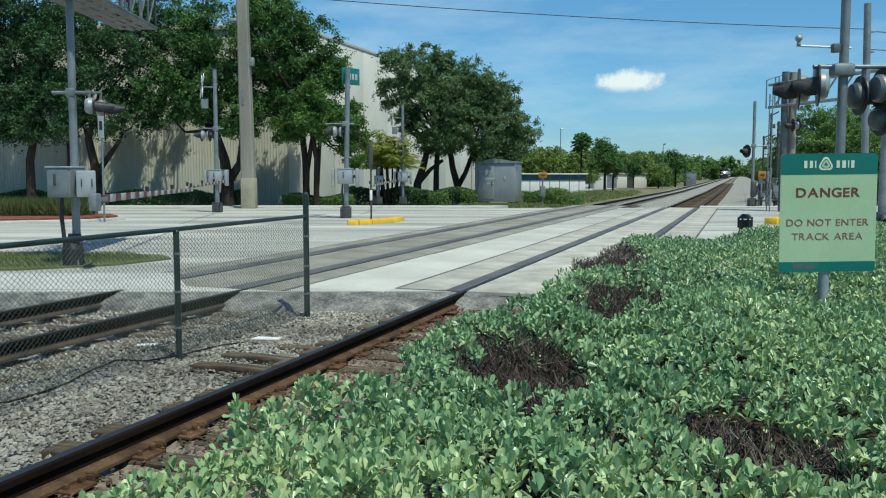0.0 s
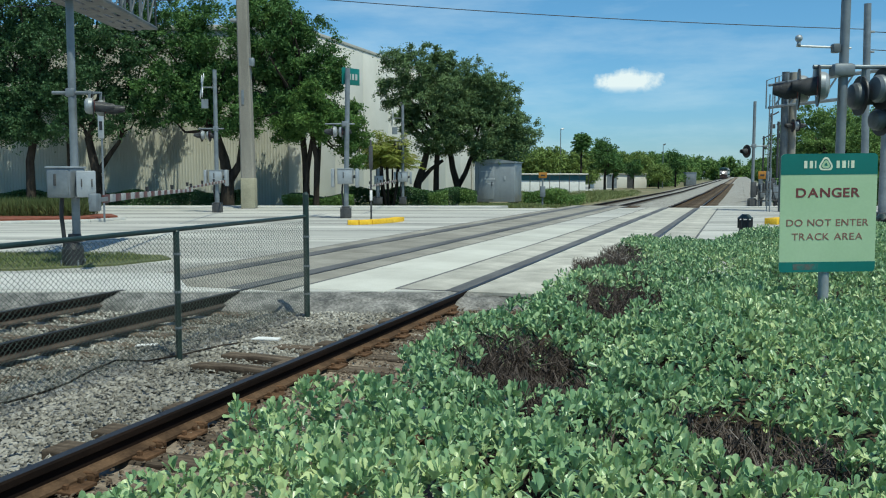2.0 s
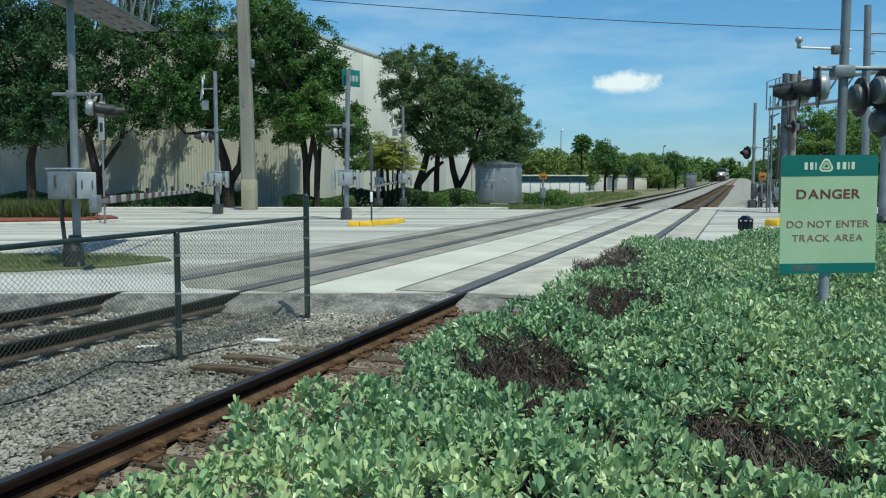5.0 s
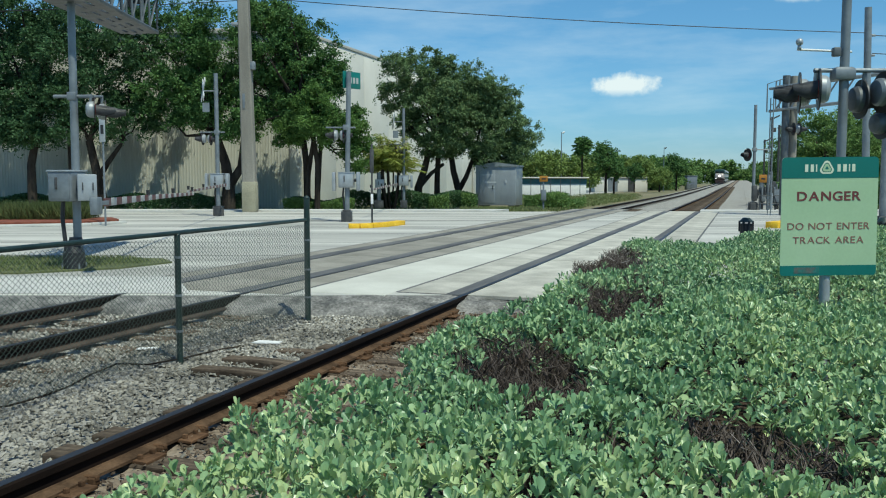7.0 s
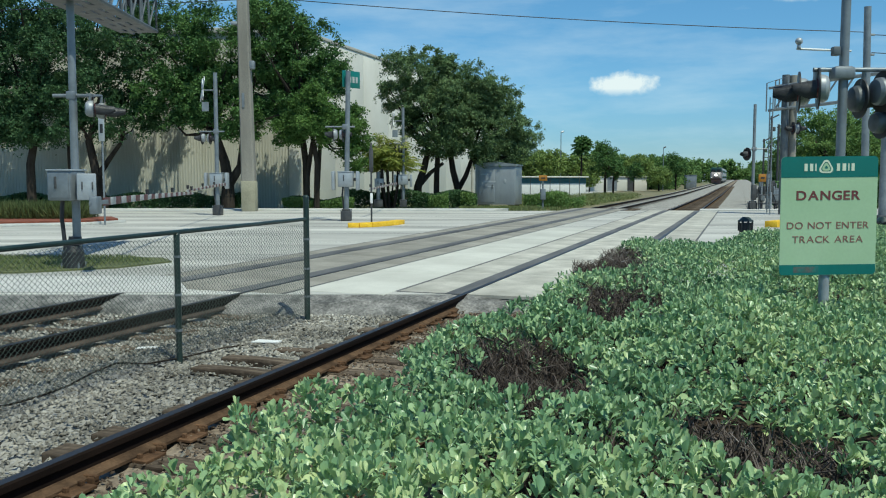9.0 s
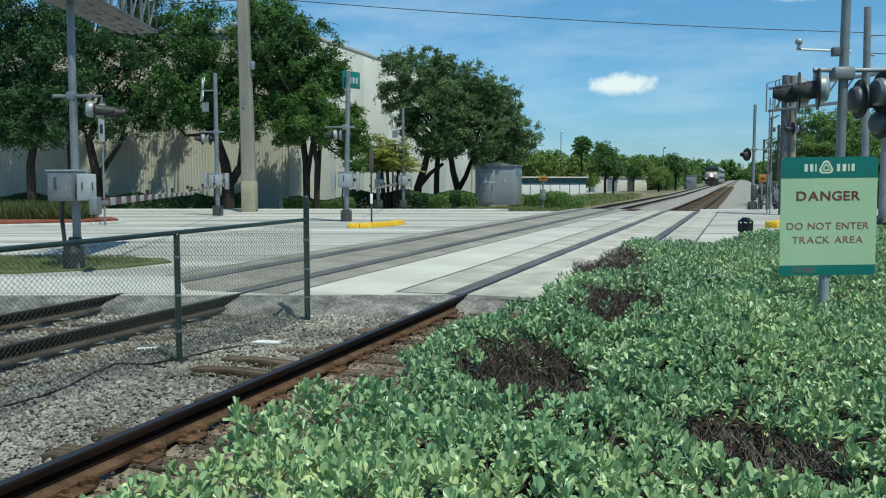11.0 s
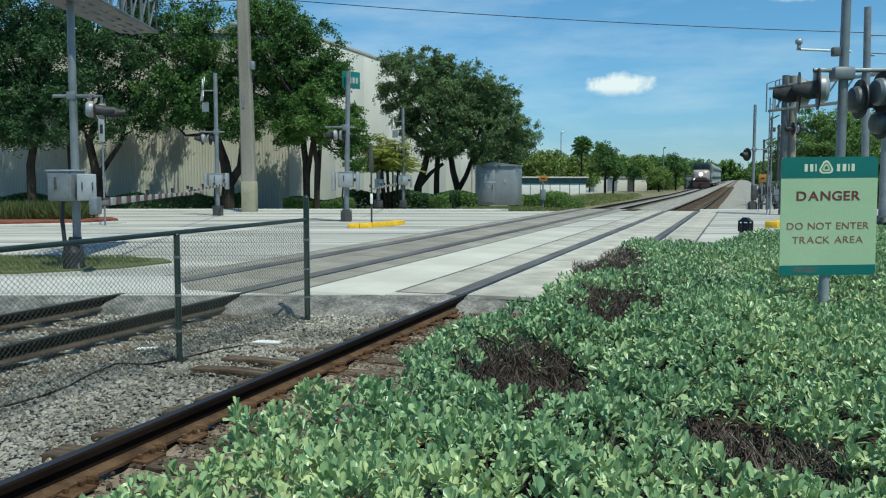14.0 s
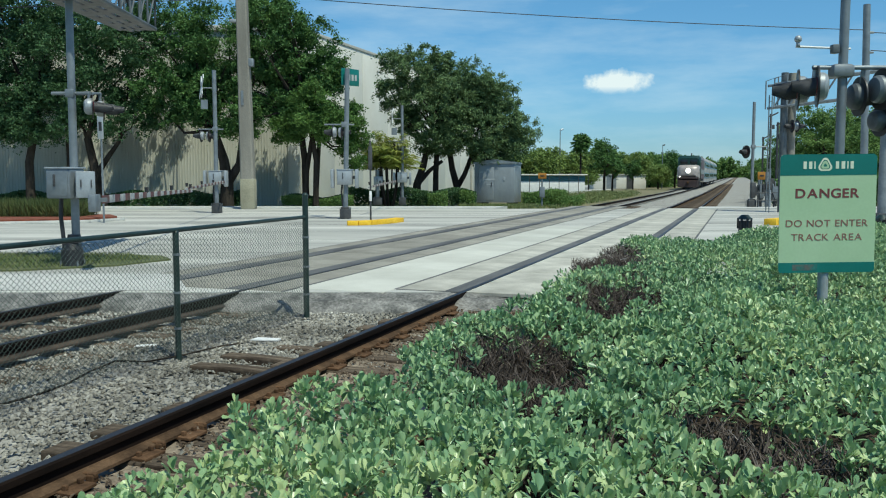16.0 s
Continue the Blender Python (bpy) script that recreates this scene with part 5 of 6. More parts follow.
for x, z, w, h in ((0.72, 1.95, 0.7, 0.05), (0.95, 1.5, 0.7, 0.1), (1.0, 1.2, 0.4, 0.06), (1.9, 1.55, 0.1, 0.22)):
    part("faded_mark", box(bmesh.new(), (x, -0.03, z), (w, 0.006, h)), FADEMARK, s, "faded pale marking")
for x in (0.3, 2.2):
    part("foot", box(bmesh.new(), (x, 0.9, 0.05), (0.3, 1.6, 0.14)), DARKSTEEL, s)

# ---- warehouse ----
w = thing("warehouse", "large beige warehouse with ribbed metal cladding and a pale side wall", "building", m=pose(-9.2, 52.5, -0.2))
H = 10.7
bm = bmesh.new()
cols = []
x, k = -58.0, 0
while x < 0:
    for dx, dy in ((0, 0), (0.1, 0), (0.12, -0.022), (0.155, -0.022), (0.175, 0)):
        cols.append((x + dx, dy))
    x += 0.175
lo = [bm.verts.new((a, b, 0.0)) for a, b in cols]
hi = [bm.verts.new((a, b, H)) for a, b in cols]
for i in range(len(cols) - 1):
    bm.faces.new((lo[i], lo[i + 1], hi[i + 1], hi[i]))
part("front_wall", bm, WALLBEIGE, w, "ribbed beige metal cladding")
part("corner_post", box(bmesh.new(), (0.1, 0.12, H / 2), (0.7, 0.5, H), 0.03), WALLPALE, w)
dv = Vector((0.3226, 0.9465, 0))
L = 46
side_wall = part("side_wall", box(bmesh.new(), (dv.x * L / 2 + 0.2, dv.y * L / 2, H / 2), (L, 0.2, H - 0.1), 0.0, math.degrees(math.atan2(dv.y, dv.x))), WALLPALE, w, "pale smooth concrete side wall")
for i in range(10):
    a, b = dv * (0.3 + L * i / 10), dv * (0.3 + L * (i + 1) / 10 - 0.03)
    c = (a + b) / 2
    part("wall_panel", box(bmesh.new(), (c.x + 0.3, c.y, H / 2), ((b - a).length, 0.3, H), 0.015, math.degrees(math.atan2(dv.y, dv.x))), WALLPALE, side_wall)
for q in (17.5, 36.0):
    c = dv * q
    part("downspout", rod(bmesh.new(), (c.x + 0.55, c.y - 0.1, 0), (c.x + 0.55, c.y - 0.1, H - 0.4), 0.11, seg=8), ROOFTRIM, w)
bm = box(bmesh.new(), (-29, -0.02, H + 0.08), (58.6, 0.35, 0.3), 0.03)
part("roof_edge", bm, ROOFTRIM, w)
c = dv * (L / 2)
part("roof_edge", box(bmesh.new(), (c.x + 0.3, c.y, H + 0.08), (L + 0.4, 0.42, 0.2), 0.02, math.degrees(math.atan2(dv.y, dv.x))), ROOFTRIM, w)
part("roof", slab(bmesh.new(), [(-58, 0.2), (0.1, 0.2), (dv.x * L, dv.y * L), (-58, dv.y * L)], H - 0.4, H - 0.2), ROOFTRIM, w)

# low building past the cabinet
w = thing("low_building", "low pale building with a teal band and flat roof", "building", m=pose(6.3, 79, -0.2, 0, 0, 14))
part("wall", box(bmesh.new(), (3.6, 2.5, 1.0), (7.6, 5, 2.0), 0.02), WHITE, w)
part("band", box(bmesh.new(), (3.6, -0.012, 1.72), (7.62, 0.03, 0.5), 0.005), TEALSTRIPE, w, "teal painted band")
part("roof", box(bmesh.new(), (3.6, 2.4, 2.06), (7.9, 5.5, 0.12), 0.03), WALLPALE, w)
w = thing("fence_line", "thin dark posts in front of the low building", "fence", m=pose(6.0, 76.5, -0.2, 0, 0, 14))
for i in range(9):
    part("post", rod(bmesh.new(), (i * 0.95, 0, 0), (i * 0.95, 0, 2.0), 0.03, seg=6), DARKSTEEL, w)
w = thing("far_building", "distant white building with a dark doorway", "building", m=pose(27.2, 140, -0.2))
part("wall", box(bmesh.new(), (1.9, 2, 1.15), (8.6, 4, 2.3), 0.05), WALLPALE, w)
part("roof", box(bmesh.new(), (1.9, 2, 2.36), (9.0, 4.4, 0.14), 0.03), ROOFTRIM, w)
part("door", box(bmesh.new(), (0.5, -0.03, 1.2), (1.6, 0.05, 2.3)), GALV, w)
part("door", box(bmesh.new(), (3.5, -0.03, 1.2), (1.0, 0.05, 2.3)), DARKSTEEL, w)
w = thing("relay_cabinet", "small distant grey trackside cabinet", "cabinet", m=pose(51.5, 178, -0.2))
part("body", box(bmesh.new(), (0, 0, 1.4), (2.2, 1.5, 2.8), 0.05), GALV, w)
part("roof", box(bmesh.new(), (0, 0, 2.85), (2.4, 1.7, 0.12), 0.03), GALV, w)
for x, y, h in ((15.1, 110, 8.0), (36, 140, 7.2)):
    w = thing("street_lamp", "slim distant street lamp with round heads", "lamp post", "street lamps", pose(x, y, -0.2))
    part("pole", rod(bmesh.new(), (0, 0, 0), (0, 0, h), 0.07, 0.05, 8), GALV, w)
    part("lamp_head", rod(bmesh.new(), (0.1, 0, h - 0.1), (0.4, 0, h + 0.05), 0.13, 0.08, 10), WHITE if y < 120 else DARKSTEEL, w)


# ---- trees and plants ----
OAK = "broad live oak with dark green crown over a forked trunk"
# lobes with y above 2: unseen foliage added to shade the warehouse wall
tree("oak_tree", OAK, -20.4, 46.4, [([(-2.0, 0, 0), (-2.0, 0, 2.5), (-1.6, 0, 4.4)], 0.26, 0.18), ([(-0.1, 0.5, 0), (0.0, 0.5, 2.4), (0, 0.4, 4.4)], 0.22, 0.16), ([(1.9, 0, 0), (1.6, 0, 1.8), (1.2, 0, 3.8)], 0.3, 0.2),
      ([(1.6, 0, 1.8), (2.3, 0, 2.8), (2.9, 0, 3.6)], 0.18, 0.1)],
     [(-3.6, 0, 8.4, 3.4, 2.2, 1.6), (-3.2, 0, 6.0, 3.2, 2.2, 1.9), (0.8, -0.4, 8.4, 3.0, 1.8, 2.0), (1.4, -0.3, 6.0, 2.6, 1.7, 1.9), (3.4, -0.1, 8.8, 2.2, 1.4, 2.2), (3.2, 0, 5.3, 1.9, 1.5, 1.4), (-0.8, -0.6, 4.9, 3.0, 1.7, 1.3),
      (-4.2, -0.4, 4.6, 2.2, 1.6, 1.1), (-0.6, 0.4, 11.3, 4.6, 2.4, 1.6), (-4.4, 3.0, 8.2, 2.2, 1.5, 1.8), (3.3, 2.8, 9.6, 0.7, 0.8, 1.6), (-1.6, 2.8, 10.6, 1.6, 1.2, 1.4), (-5.4, -0.3, 5.6, 1.6, 1.4, 1.5), (-2.2, -0.5, 4.3, 1.6, 1.3, 0.8)], OAKDARK, 31, spacing=0.82, per=176, length=0.155, width=0.09, limbs=40, group="street trees", holes=0.24)
tree("oak_tree", OAK, -11.85, 46.8, [([(0, 0, 0), (0.05, 0, 1.4), (-0.1, 0, 2.6), (-0.6, 0, 4.2)], 0.4, 0.2), ([(0.1, 0, 1.4), (0.75, 0, 2.4), (0.95, 0, 4.0)], 0.26, 0.17)],
     [(-3.0, -0.3, 9.0, 2.8, 1.5, 2.8), (0, -0.3, 9.2, 2.8, 1.5, 2.8), (-3.2, -0.4, 6.5, 2.0, 1.4, 1.5), (-0.6, -0.5, 6.6, 2.2, 1.5, 1.5), (0.7, -0.5, 5.2, 1.6, 1.3, 1.3), (-1.6, -0.4, 5.2, 1.2, 1.1, 0.9), (-3.0, 2.8, 9.8, 0.8, 0.8, 1.7)],
     OAKLEAF, 32, spacing=0.76, per=176, length=0.145, width=0.085, limbs=38, group="street trees", holes=0.24)
tree("oak_tree", OAK, -8.1, 46.9, [([(0.6, 0, 0), (0.55, 0, 2.6), (0.3, 0, 5.0)], 0.2, 0.15), ([(1.2, -0.5, 0), (1.25, -0.5, 2.6), (0.9, -0.5, 4.6)], 0.17, 0.12)],
     [(-1.2, 0, 9.3, 2.4, 2.0, 2.0), (0.7, 0, 8.6, 2.1, 1.8, 1.8), (1.5, 0, 7.3, 1.5, 1.5, 1.4), (-1.0, -0.2, 6.6, 2.3, 1.6, 1.6), (-1.2, -0.2, 4.9, 2.0, 1.3, 1.3), (0.6, 0.2, 5.8, 1.9, 1.5, 1.7), (0.2, 2.4, 7.4, 1.3, 1.1, 1.6), (-1.4, 2.4, 7.2, 0.7, 0.8, 1.2)],
     OAKLEAF, 33, spacing=0.72, per=176, length=0.145, width=0.083, limbs=30, group="street trees", holes=0.1)
tree("oak_tree", "younger oak with a brighter green crown on slim trunks", -6.9, 46.6, [([(-0.6, 0, 0), (-0.5, 0, 2.0), (-0.2, 0, 3.8)], 0.17, 0.11), ([(-0.1, 0.3, 0), (0.05, 0.3, 2.2), (0.2, 0.2, 4.0)], 0.15, 0.1)],
     [(-0.1, -0.9, 5.2, 1.5, 1.4, 1.2), (0.8, -0.5, 4.3, 1.2, 1.2, 0.9), (1.9, 0.2, 4.6, 0.9, 1.0, 0.9), (2.2, 0.4, 3.2, 0.9, 1.0, 1.2), (-1.2, -0.4, 4.4, 1.1, 1.1, 0.8)], YOUNGLEAF, 34, spacing=0.6, per=176, length=0.13, width=0.078, limbs=20, group="street trees", holes=0.1)
tree("oak_tree", "broad live oak with dark green crown and low limbs", -0.6, 53.3, [([(-1.05, 0, 0), (-1.0, 0, 1.2), (-0.6, 0, 2.4), (-0.3, 0, 3.6)], 0.3, 0.17), ([(0.15, 0.2, 0), (0.18, 0.2, 2.0), (0.3, 0.2, 4.0)], 0.2, 0.15),
      ([(1.5, 0, 0), (1.5, 0, 1.1), (1.2, 0, 2.2), (1.0, 0, 3.6)], 0.26, 0.16), ([(1.5, 0, 1.0), (2.0, 0, 1.9), (2.4, 0, 3.0)], 0.18, 0.12), ([(-0.9, 0, 1.3), (-0.2, 0, 2.1), (0.6, 0, 2.7)], 0.16, 0.1)],
     [(-1.0, 0, 8.3, 2.0, 1.9, 1.7), (1.0, 0, 7.6, 2.3, 2.2, 1.7), (3.0, 0, 6.6, 2.1, 2.0, 1.6), (4.3, 0, 5.1, 1.6, 1.8, 1.6), (5.6, -0.3, 4.4, 1.0, 1.0, 1.1), (0.3, -0.5, 5.8, 2.5, 2.3, 2.0), (2.4, -0.7, 4.8, 2.4, 2.0, 1.8), (4.6, -0.5, 3.6, 1.5, 1.3, 1.0),
      (-2.3, 0, 6.9, 1.1, 1.2, 1.1), (-1.6, 0, 5.0, 0.6, 1.0, 0.8), (3.4, -0.7, 3.2, 1.9, 1.6, 0.9), (0.6, -0.3, 3.8, 2.0, 1.8, 0.9), (1.8, 0.6, 6.2, 2.6, 1.8, 2.0)], OAKGREY, 35, spacing=0.6, per=132, length=0.14, width=0.07, limbs=40, group="street trees", holes=0.03)


def fronds(rng, n, reach, rise, droop, blades, w, origin=(0, 0, 0)):
    """Arching stalks with narrow blades on both sides."""
    out = []
    for i in range(n):
        az, el = rng.uniform(0, 6.28), rng.uniform(*rise)
        h = np.array([math.cos(az), math.sin(az), 0])
        t = np.linspace(0.2, 1, blades)
        L = reach * rng.uniform(0.75, 1.1)
        c = np.array(origin) + np.outer(t * L * math.cos(el), h) + np.outer(t * L * math.sin(el) - droop * t ** 2 * L, [0, 0, 1])
        s = np.array([-h[1], h[0], 0])
        for q in (-1, 1):
            ways = unit(s * q * 0.8 + h * 0.7 + np.array([0, 0, -0.35]) + rng.normal(size=(blades, 3)) * 0.15)
            out.append(leaves_at(rng, c + ways * reach * 0.14, ways, reach * 0.32, w))
    return joined(out)


def palm(name, label, x, y, trunk_h, reach, n, seed, leafmat, r=0.16, rise=(-0.3, 1.2), droop=0.5, blades=16, w=0.05, stems=1):
    rng = np.random.default_rng(seed)
    t = thing(name, label, "palm tree", m=pose(x, y, -0.15))
    parts = []
    for k in range(stems):
        dx, dy = (rng.normal() * 0.5, rng.normal() * 0.4) if stems > 1 else (0, 0)
        hh = trunk_h * rng.uniform(0.6, 1.15) if stems > 1 else trunk_h
        part("trunk", tube(bmesh.new(), [(dx * 0.4, dy * 0.4, 0), (dx * 0.8, dy, hh * 0.5), (dx, dy, hh)], r, r * 0.8, 8), BARK, t)
        parts.append(fronds(rng, n, reach, rise, droop, blades, w, (dx, dy, hh)))
    v, f = joined(parts)
    ob = new("frond_crown", quick_mesh("frond_crown", v, f, leafmat))
    ob.parent = t


palm("clump_palm", "clump of yellow-green feathery palms behind the median signal", -3.05, 49.0, 3.3, 1.5, 16, 41, PALMLEAF, 0.06, (0.1, 1.5), 0.22, 18, 0.055, stems=10)
palm("fan_palm", "tall slim palm with a dense round head", 16.15, 100, 5.75, 1.22, 130, 42, OAKLEAF, 0.12, (-1.1, 1.5), 0.1, 12, 0.14)


def shrub_row(name, label, boxes, leafmat, per_m3, length, width, seed, category="hedge"):
    """A clipped row of shrubs, filled with leaves near its skin."""
    rng = np.random.default_rng(seed)
    out = []
    for x0, x1, y0, y1, z0, z1 in boxes:
        n = int((x1 - x0) * (z1 - z0 + y1 - y0) * per_m3)
        c = np.stack([rng.uniform(x0, x1, n), rng.uniform(y0, y1, n), z0 + (z1 - z0) * rng.uniform(0, 1, n) ** 0.7], 1)
        c[:, 2] += 0.12 * np.sin(c[:, 0] * 2.1) * (c[:, 2] - z0) / (z1 - z0)
        ways = unit(rng.normal(size=c.shape) + np.array([0, -0.3, 0.5]))
        c = c[c[:, 0] < 0.3487 * c[:, 1] - 10.1] if y0 > 51.5 else c
        out.append(leaves_at(rng, c, ways[:len(c)], length, width))
    v, f = joined(out)
    return tagged(new(name, quick_mesh(name, v, f, leafmat)), label, category, kind="stuff")


# first row: tree shade is put into the leaves by the darker colour
shrub_row("shrub_row", "low shrub row along the warehouse, leaves darkened as if shaded", [(-34, -10.5, 47.2, 48.0, -0.1, 0.75), (-8.6, -5.6, 47.4, 48.2, -0.1, 0.55), (-5.6, -0.8, 49.3, 50.2, -0.1, 0.9), (-0.8, 2.0, 50.2, 51.2, -0.1, 0.85)], OAKDARK, 900, 0.12, 0.07, 51)
shrub_row("bright_shrubs", "bright green clipped shrubs under the trees", [(-8.8, -4.9, 46.4, 47.2, 0.0, 0.5), (-0.9, 0.3, 49.2, 49.9, -0.1, 0.75), (1.0, 1.9, 50.0, 50.6, -0.1, 0.8)], BRIGHTLEAF, 900, 0.1, 0.06, 52)
shrub_row("trackside_scrub", "dark scrub behind the trackside equipment", [(19.6, 30.0, 47.5, 51.0, -0.2, 1.5)], OAKLEAF, 260, 0.25, 0.12, 55)
shrub_row("verge_scrub", "rough green scrub beside the relay cabinet", [(4.9, 7.5, 50.5, 52.5, -0.2, 0.75), (6.8, 10.5, 52, 56, -0.2, 0.45)], BRIGHTLEAF, 420, 0.3, 0.05, 53)
shrub_row("verge_weeds", "dry weeds beside the far track", [(6.5, 24.0, 52.0, 88.0, -0.2, 0.25)], GRASSLEAF, 70, 0.25, 0.03, 54, "grass")


def grass(name, label, n, x0, x1, y0, y1, z, h, w, seed, leafmat=GRASSLEAF, keep=None):
    rng = np.random.default_rng(seed)
    c = np.stack([rng.uniform(x0, x1, n), rng.uniform(y0, y1, n), np.full(n, z)], 1)
    if keep is not None:
        c = c[keep(c[:, 0], c[:, 1])]
    ways = unit(np.stack([rng.normal(size=len(c)) * 0.4, rng.normal(size=len(c)) * 0.4, np.ones(len(c))], 1))
    v, f = leaves_at(rng, c + ways * h / 2 * 0.9, ways, h, w)
    return tagged(new(name, quick_mesh(name, v, f, leafmat)), label, "grass", kind="stuff")


grass("ornamental_grass", "tufts of ornamental grass on the mulched median", 9000, -22, -12.9, 30.2, 32.0, 0.1, 0.75, 0.03, 61, TUFTLEAF)
grass("lawn_grass", "short mown grass round the signal mast", 16000, -13, -5.0, 13.8, 16.5, 0.03, 0.07, 0.012, 62, keep=lambda x, y: x < -5.3 - np.abs(y - 15.5) * 0.8)
grass("track_weeds", "sparse grass at the edge of the crossing", 5000, 1.0, 5.5, 46.0, 51.0, -0.2, 0.3, 0.03, 63)
grass("verge_grass", "rough verge grass past the road", 16000, 5, 22, 47, 84, -0.2, 0.25, 0.05, 64, keep=lambda x, y: (x < 0.3487 * y - 10.0))

# far trees: three kinds, repeated at many places
FAR = "distant leafy tree with a rounded uneven crown"
kinds = [tree("far_tree", FAR, 18.0, 95, [([(0, 0, 0), (0, 0, 1.8), (0.1, 0, 2.6)], 0.16, 0.12)], [(0, 0, 4.0, 1.7, 1.7, 1.8)], OAKLEAF, 71, 0.7, 66, 0.24, 0.14, limbs=8, group="far trees"),
         tree("far_tree", FAR, 10.5, 104, [([(0, 0, 0), (0, 0, 1.5), (0.1, 0, 2.2)], 0.2, 0.14)], [(-1.5, 0, 3.2, 3.0, 2.2, 1.7), (1.8, 0, 3.0, 2.6, 2.0, 1.5), (0.3, 0, 3.7, 2.2, 2, 1.5)], LIMELEAF, 72, 0.9, 44, 0.3, 0.19, limbs=8, group="far trees"),
         tree("far_tree", FAR, 34.5, 158, [([(0, 0, 0), (0.1, 0, 2), (0, 0, 3.5)], 0.3, 0.2)], [(0, 0, 4.0, 3.2, 3, 2.5), (2.4, 0, 2.9, 2.2, 2, 2.1), (-2.3, 0, 2.9, 2.4, 2, 2.1), (0.3, 0, 1.6, 2.6, 2, 1.2)], BRIGHTLEAF, 73, 1.3, 44, 0.38, 0.25, limbs=8, group="far trees")]
kinds.append(tree("far_tree", "dark leafy tree past the road with an uneven crown", 27.0, 60, [([(0, 0, 0), (0.1, 0, 1.8), (0, 0, 3.0)], 0.28, 0.18)], [(0, 0, 4.2, 2.8, 2.6, 2.2), (2.2, 0, 3.4, 2.0, 1.8, 1.8), (-2.0, 0, 3.5, 2.0, 1.8, 1.8)], BRIGHTLEAF, 74, 0.7, 77, 0.17, 0.095, limbs=12, group="far trees"))
rng = random.Random(12)
spots = [(1, 16.5, 112, 1.05), (1, 13.5, 118, 1.15), (0, 21.5, 108, 0.9), (1, 29.5, 158, 1.3), (1, 22.6, 132, 0.62), (0, 29.9, 134, 0.75), (1, 34.6, 137, 0.75), (2, 40.3, 166, 0.95), (2, 45.5, 182, 1.05), (0, 43.0, 158, 1.1), (2, 53.5, 206, 1.2), (1, 25.5, 147, 1.15), (1, 33.0, 150, 1.1),
         (2, 62, 232, 1.3), (2, 72, 262, 1.25), (2, 81, 295, 1.2), (2, 93, 330, 1.3), (2, 104, 370, 1.35), (2, 120, 420, 1.4), (2, 137, 470, 1.5),
         (3, 31.5, 63, 1.05), (3, 37, 67, 1.0), (3, 36, 76, 1.1), (3, 42, 82, 1.2), (2, 47, 98, 0.95), (2, 55, 122, 1.1), (2, 63.5, 150, 1.1), (2, 72, 174, 1.15), (2, 80.5, 200, 1.2), (2, 98, 250, 1.2), (2, 116, 300, 1.25), (2, 133, 350, 1.3), (2, 151, 400, 1.4), (2, 168, 450, 1.5), (2, 186, 500, 1.5)]
for k, x, y, sc in spots:
    copy_thing(kinds[k], pose(x, y, -0.2, 0, 0, rng.uniform(0, 360)) @ Matrix.Diagonal((sc, sc, sc * rng.uniform(0.9, 1.1), 1)))


def far_wood(name, label, a, b, n, h, seed, per=26, length=1.2, width=0.8, loose=4):
    """A belt of woods far off, as leaf clumps along a line."""
    rng = np.random.default_rng(seed)
    q = rng.uniform(0, 1, (n, 1))
    c = np.array(a) * (1 - q) + np.array(b) * q
    tops = h * (0.65 + 0.25 * np.sin(q * 57) * np.sin(q * 23 + 1) + 0.1 * np.sin(q * 150))
    c = np.concatenate([c + rng.normal(size=(n, 2)) * loose, tops * rng.uniform(0, 1, (n, 1)) ** 0.6], 1)
    v, f = clump_leaves(rng, c, rng.uniform(1.4, 2.8, n) * (loose / 4) ** 0.5, per, length, width)
    tagged(new(name, quick_mesh(name, v, f, BRIGHTLEAF)), label, "woods", kind="stuff")


far_wood("far_woods", "belt of woods closing the view down the track", (140, 640), (420, 640), 2600, 19, 81, 33, 1.7, 1.1)
far_wood("far_woods", "belt of distant woods beside the track", (62, 300), (176, 620), 1300, 11, 82)
far_wood("far_scrub", "low green scrub under the far trees", (42, 162), (52, 215), 300, 2.6, 84, 60, 0.45, 0.28, 1.6)
far_wood("far_woods", "belt of distant woods past the far kerb", (70, 150), (270, 560), 1000, 7, 83)

# ---- sky: one small fair-weather cloud, far off ----
m = bpy.data.materials.new("cloud_white")
m.use_nodes = True
n, l = m.node_tree.nodes, m.node_tree.links
n.remove(n["Principled BSDF"])
tc, mp, gr, no, ma, rp = (n.new("ShaderNodeTexCoord"), n.new("ShaderNodeMapping"), n.new("ShaderNodeTexGradient"), n.new("ShaderNodeTexNoise"), n.new("ShaderNodeMath"), n.new("ShaderNodeMapRange"))
tp, em, mx = n.new("ShaderNodeBsdfTransparent"), n.new("ShaderNodeEmission"), n.new("ShaderNodeMixShader")
mp.inputs["Scale"].default_value = (1 / 205, 1 / 205, 1 / 76)
gr.gradient_type = "SPHERICAL"
no.inputs["Scale"].default_value, no.inputs["Detail"].default_value, no.inputs["Roughness"].default_value = 0.013, 8, 0.6
ma.operation = "MULTIPLY_ADD"
ma.inputs[1].default_value = 1.0
rp.inputs["From Min"].default_value, rp.inputs["From Max"].default_value = 0.9, 1.16
em.inputs["Color"].default_value, em.inputs["Strength"].default_value = (0.93, 0.96, 1.0, 1), 0.93
l.new(tc.outputs["Object"], mp.inputs["Vector"])
l.new(mp.outputs["Vector"], gr.inputs["Vector"])
l.new(tc.outputs["Object"], no.inputs["Vector"])
l.new(no.outputs["Fac"], ma.inputs[0])
l.new(gr.outputs["Fac"], ma.inputs[2])
l.new(ma.outputs["Value"], rp.inputs["Value"])
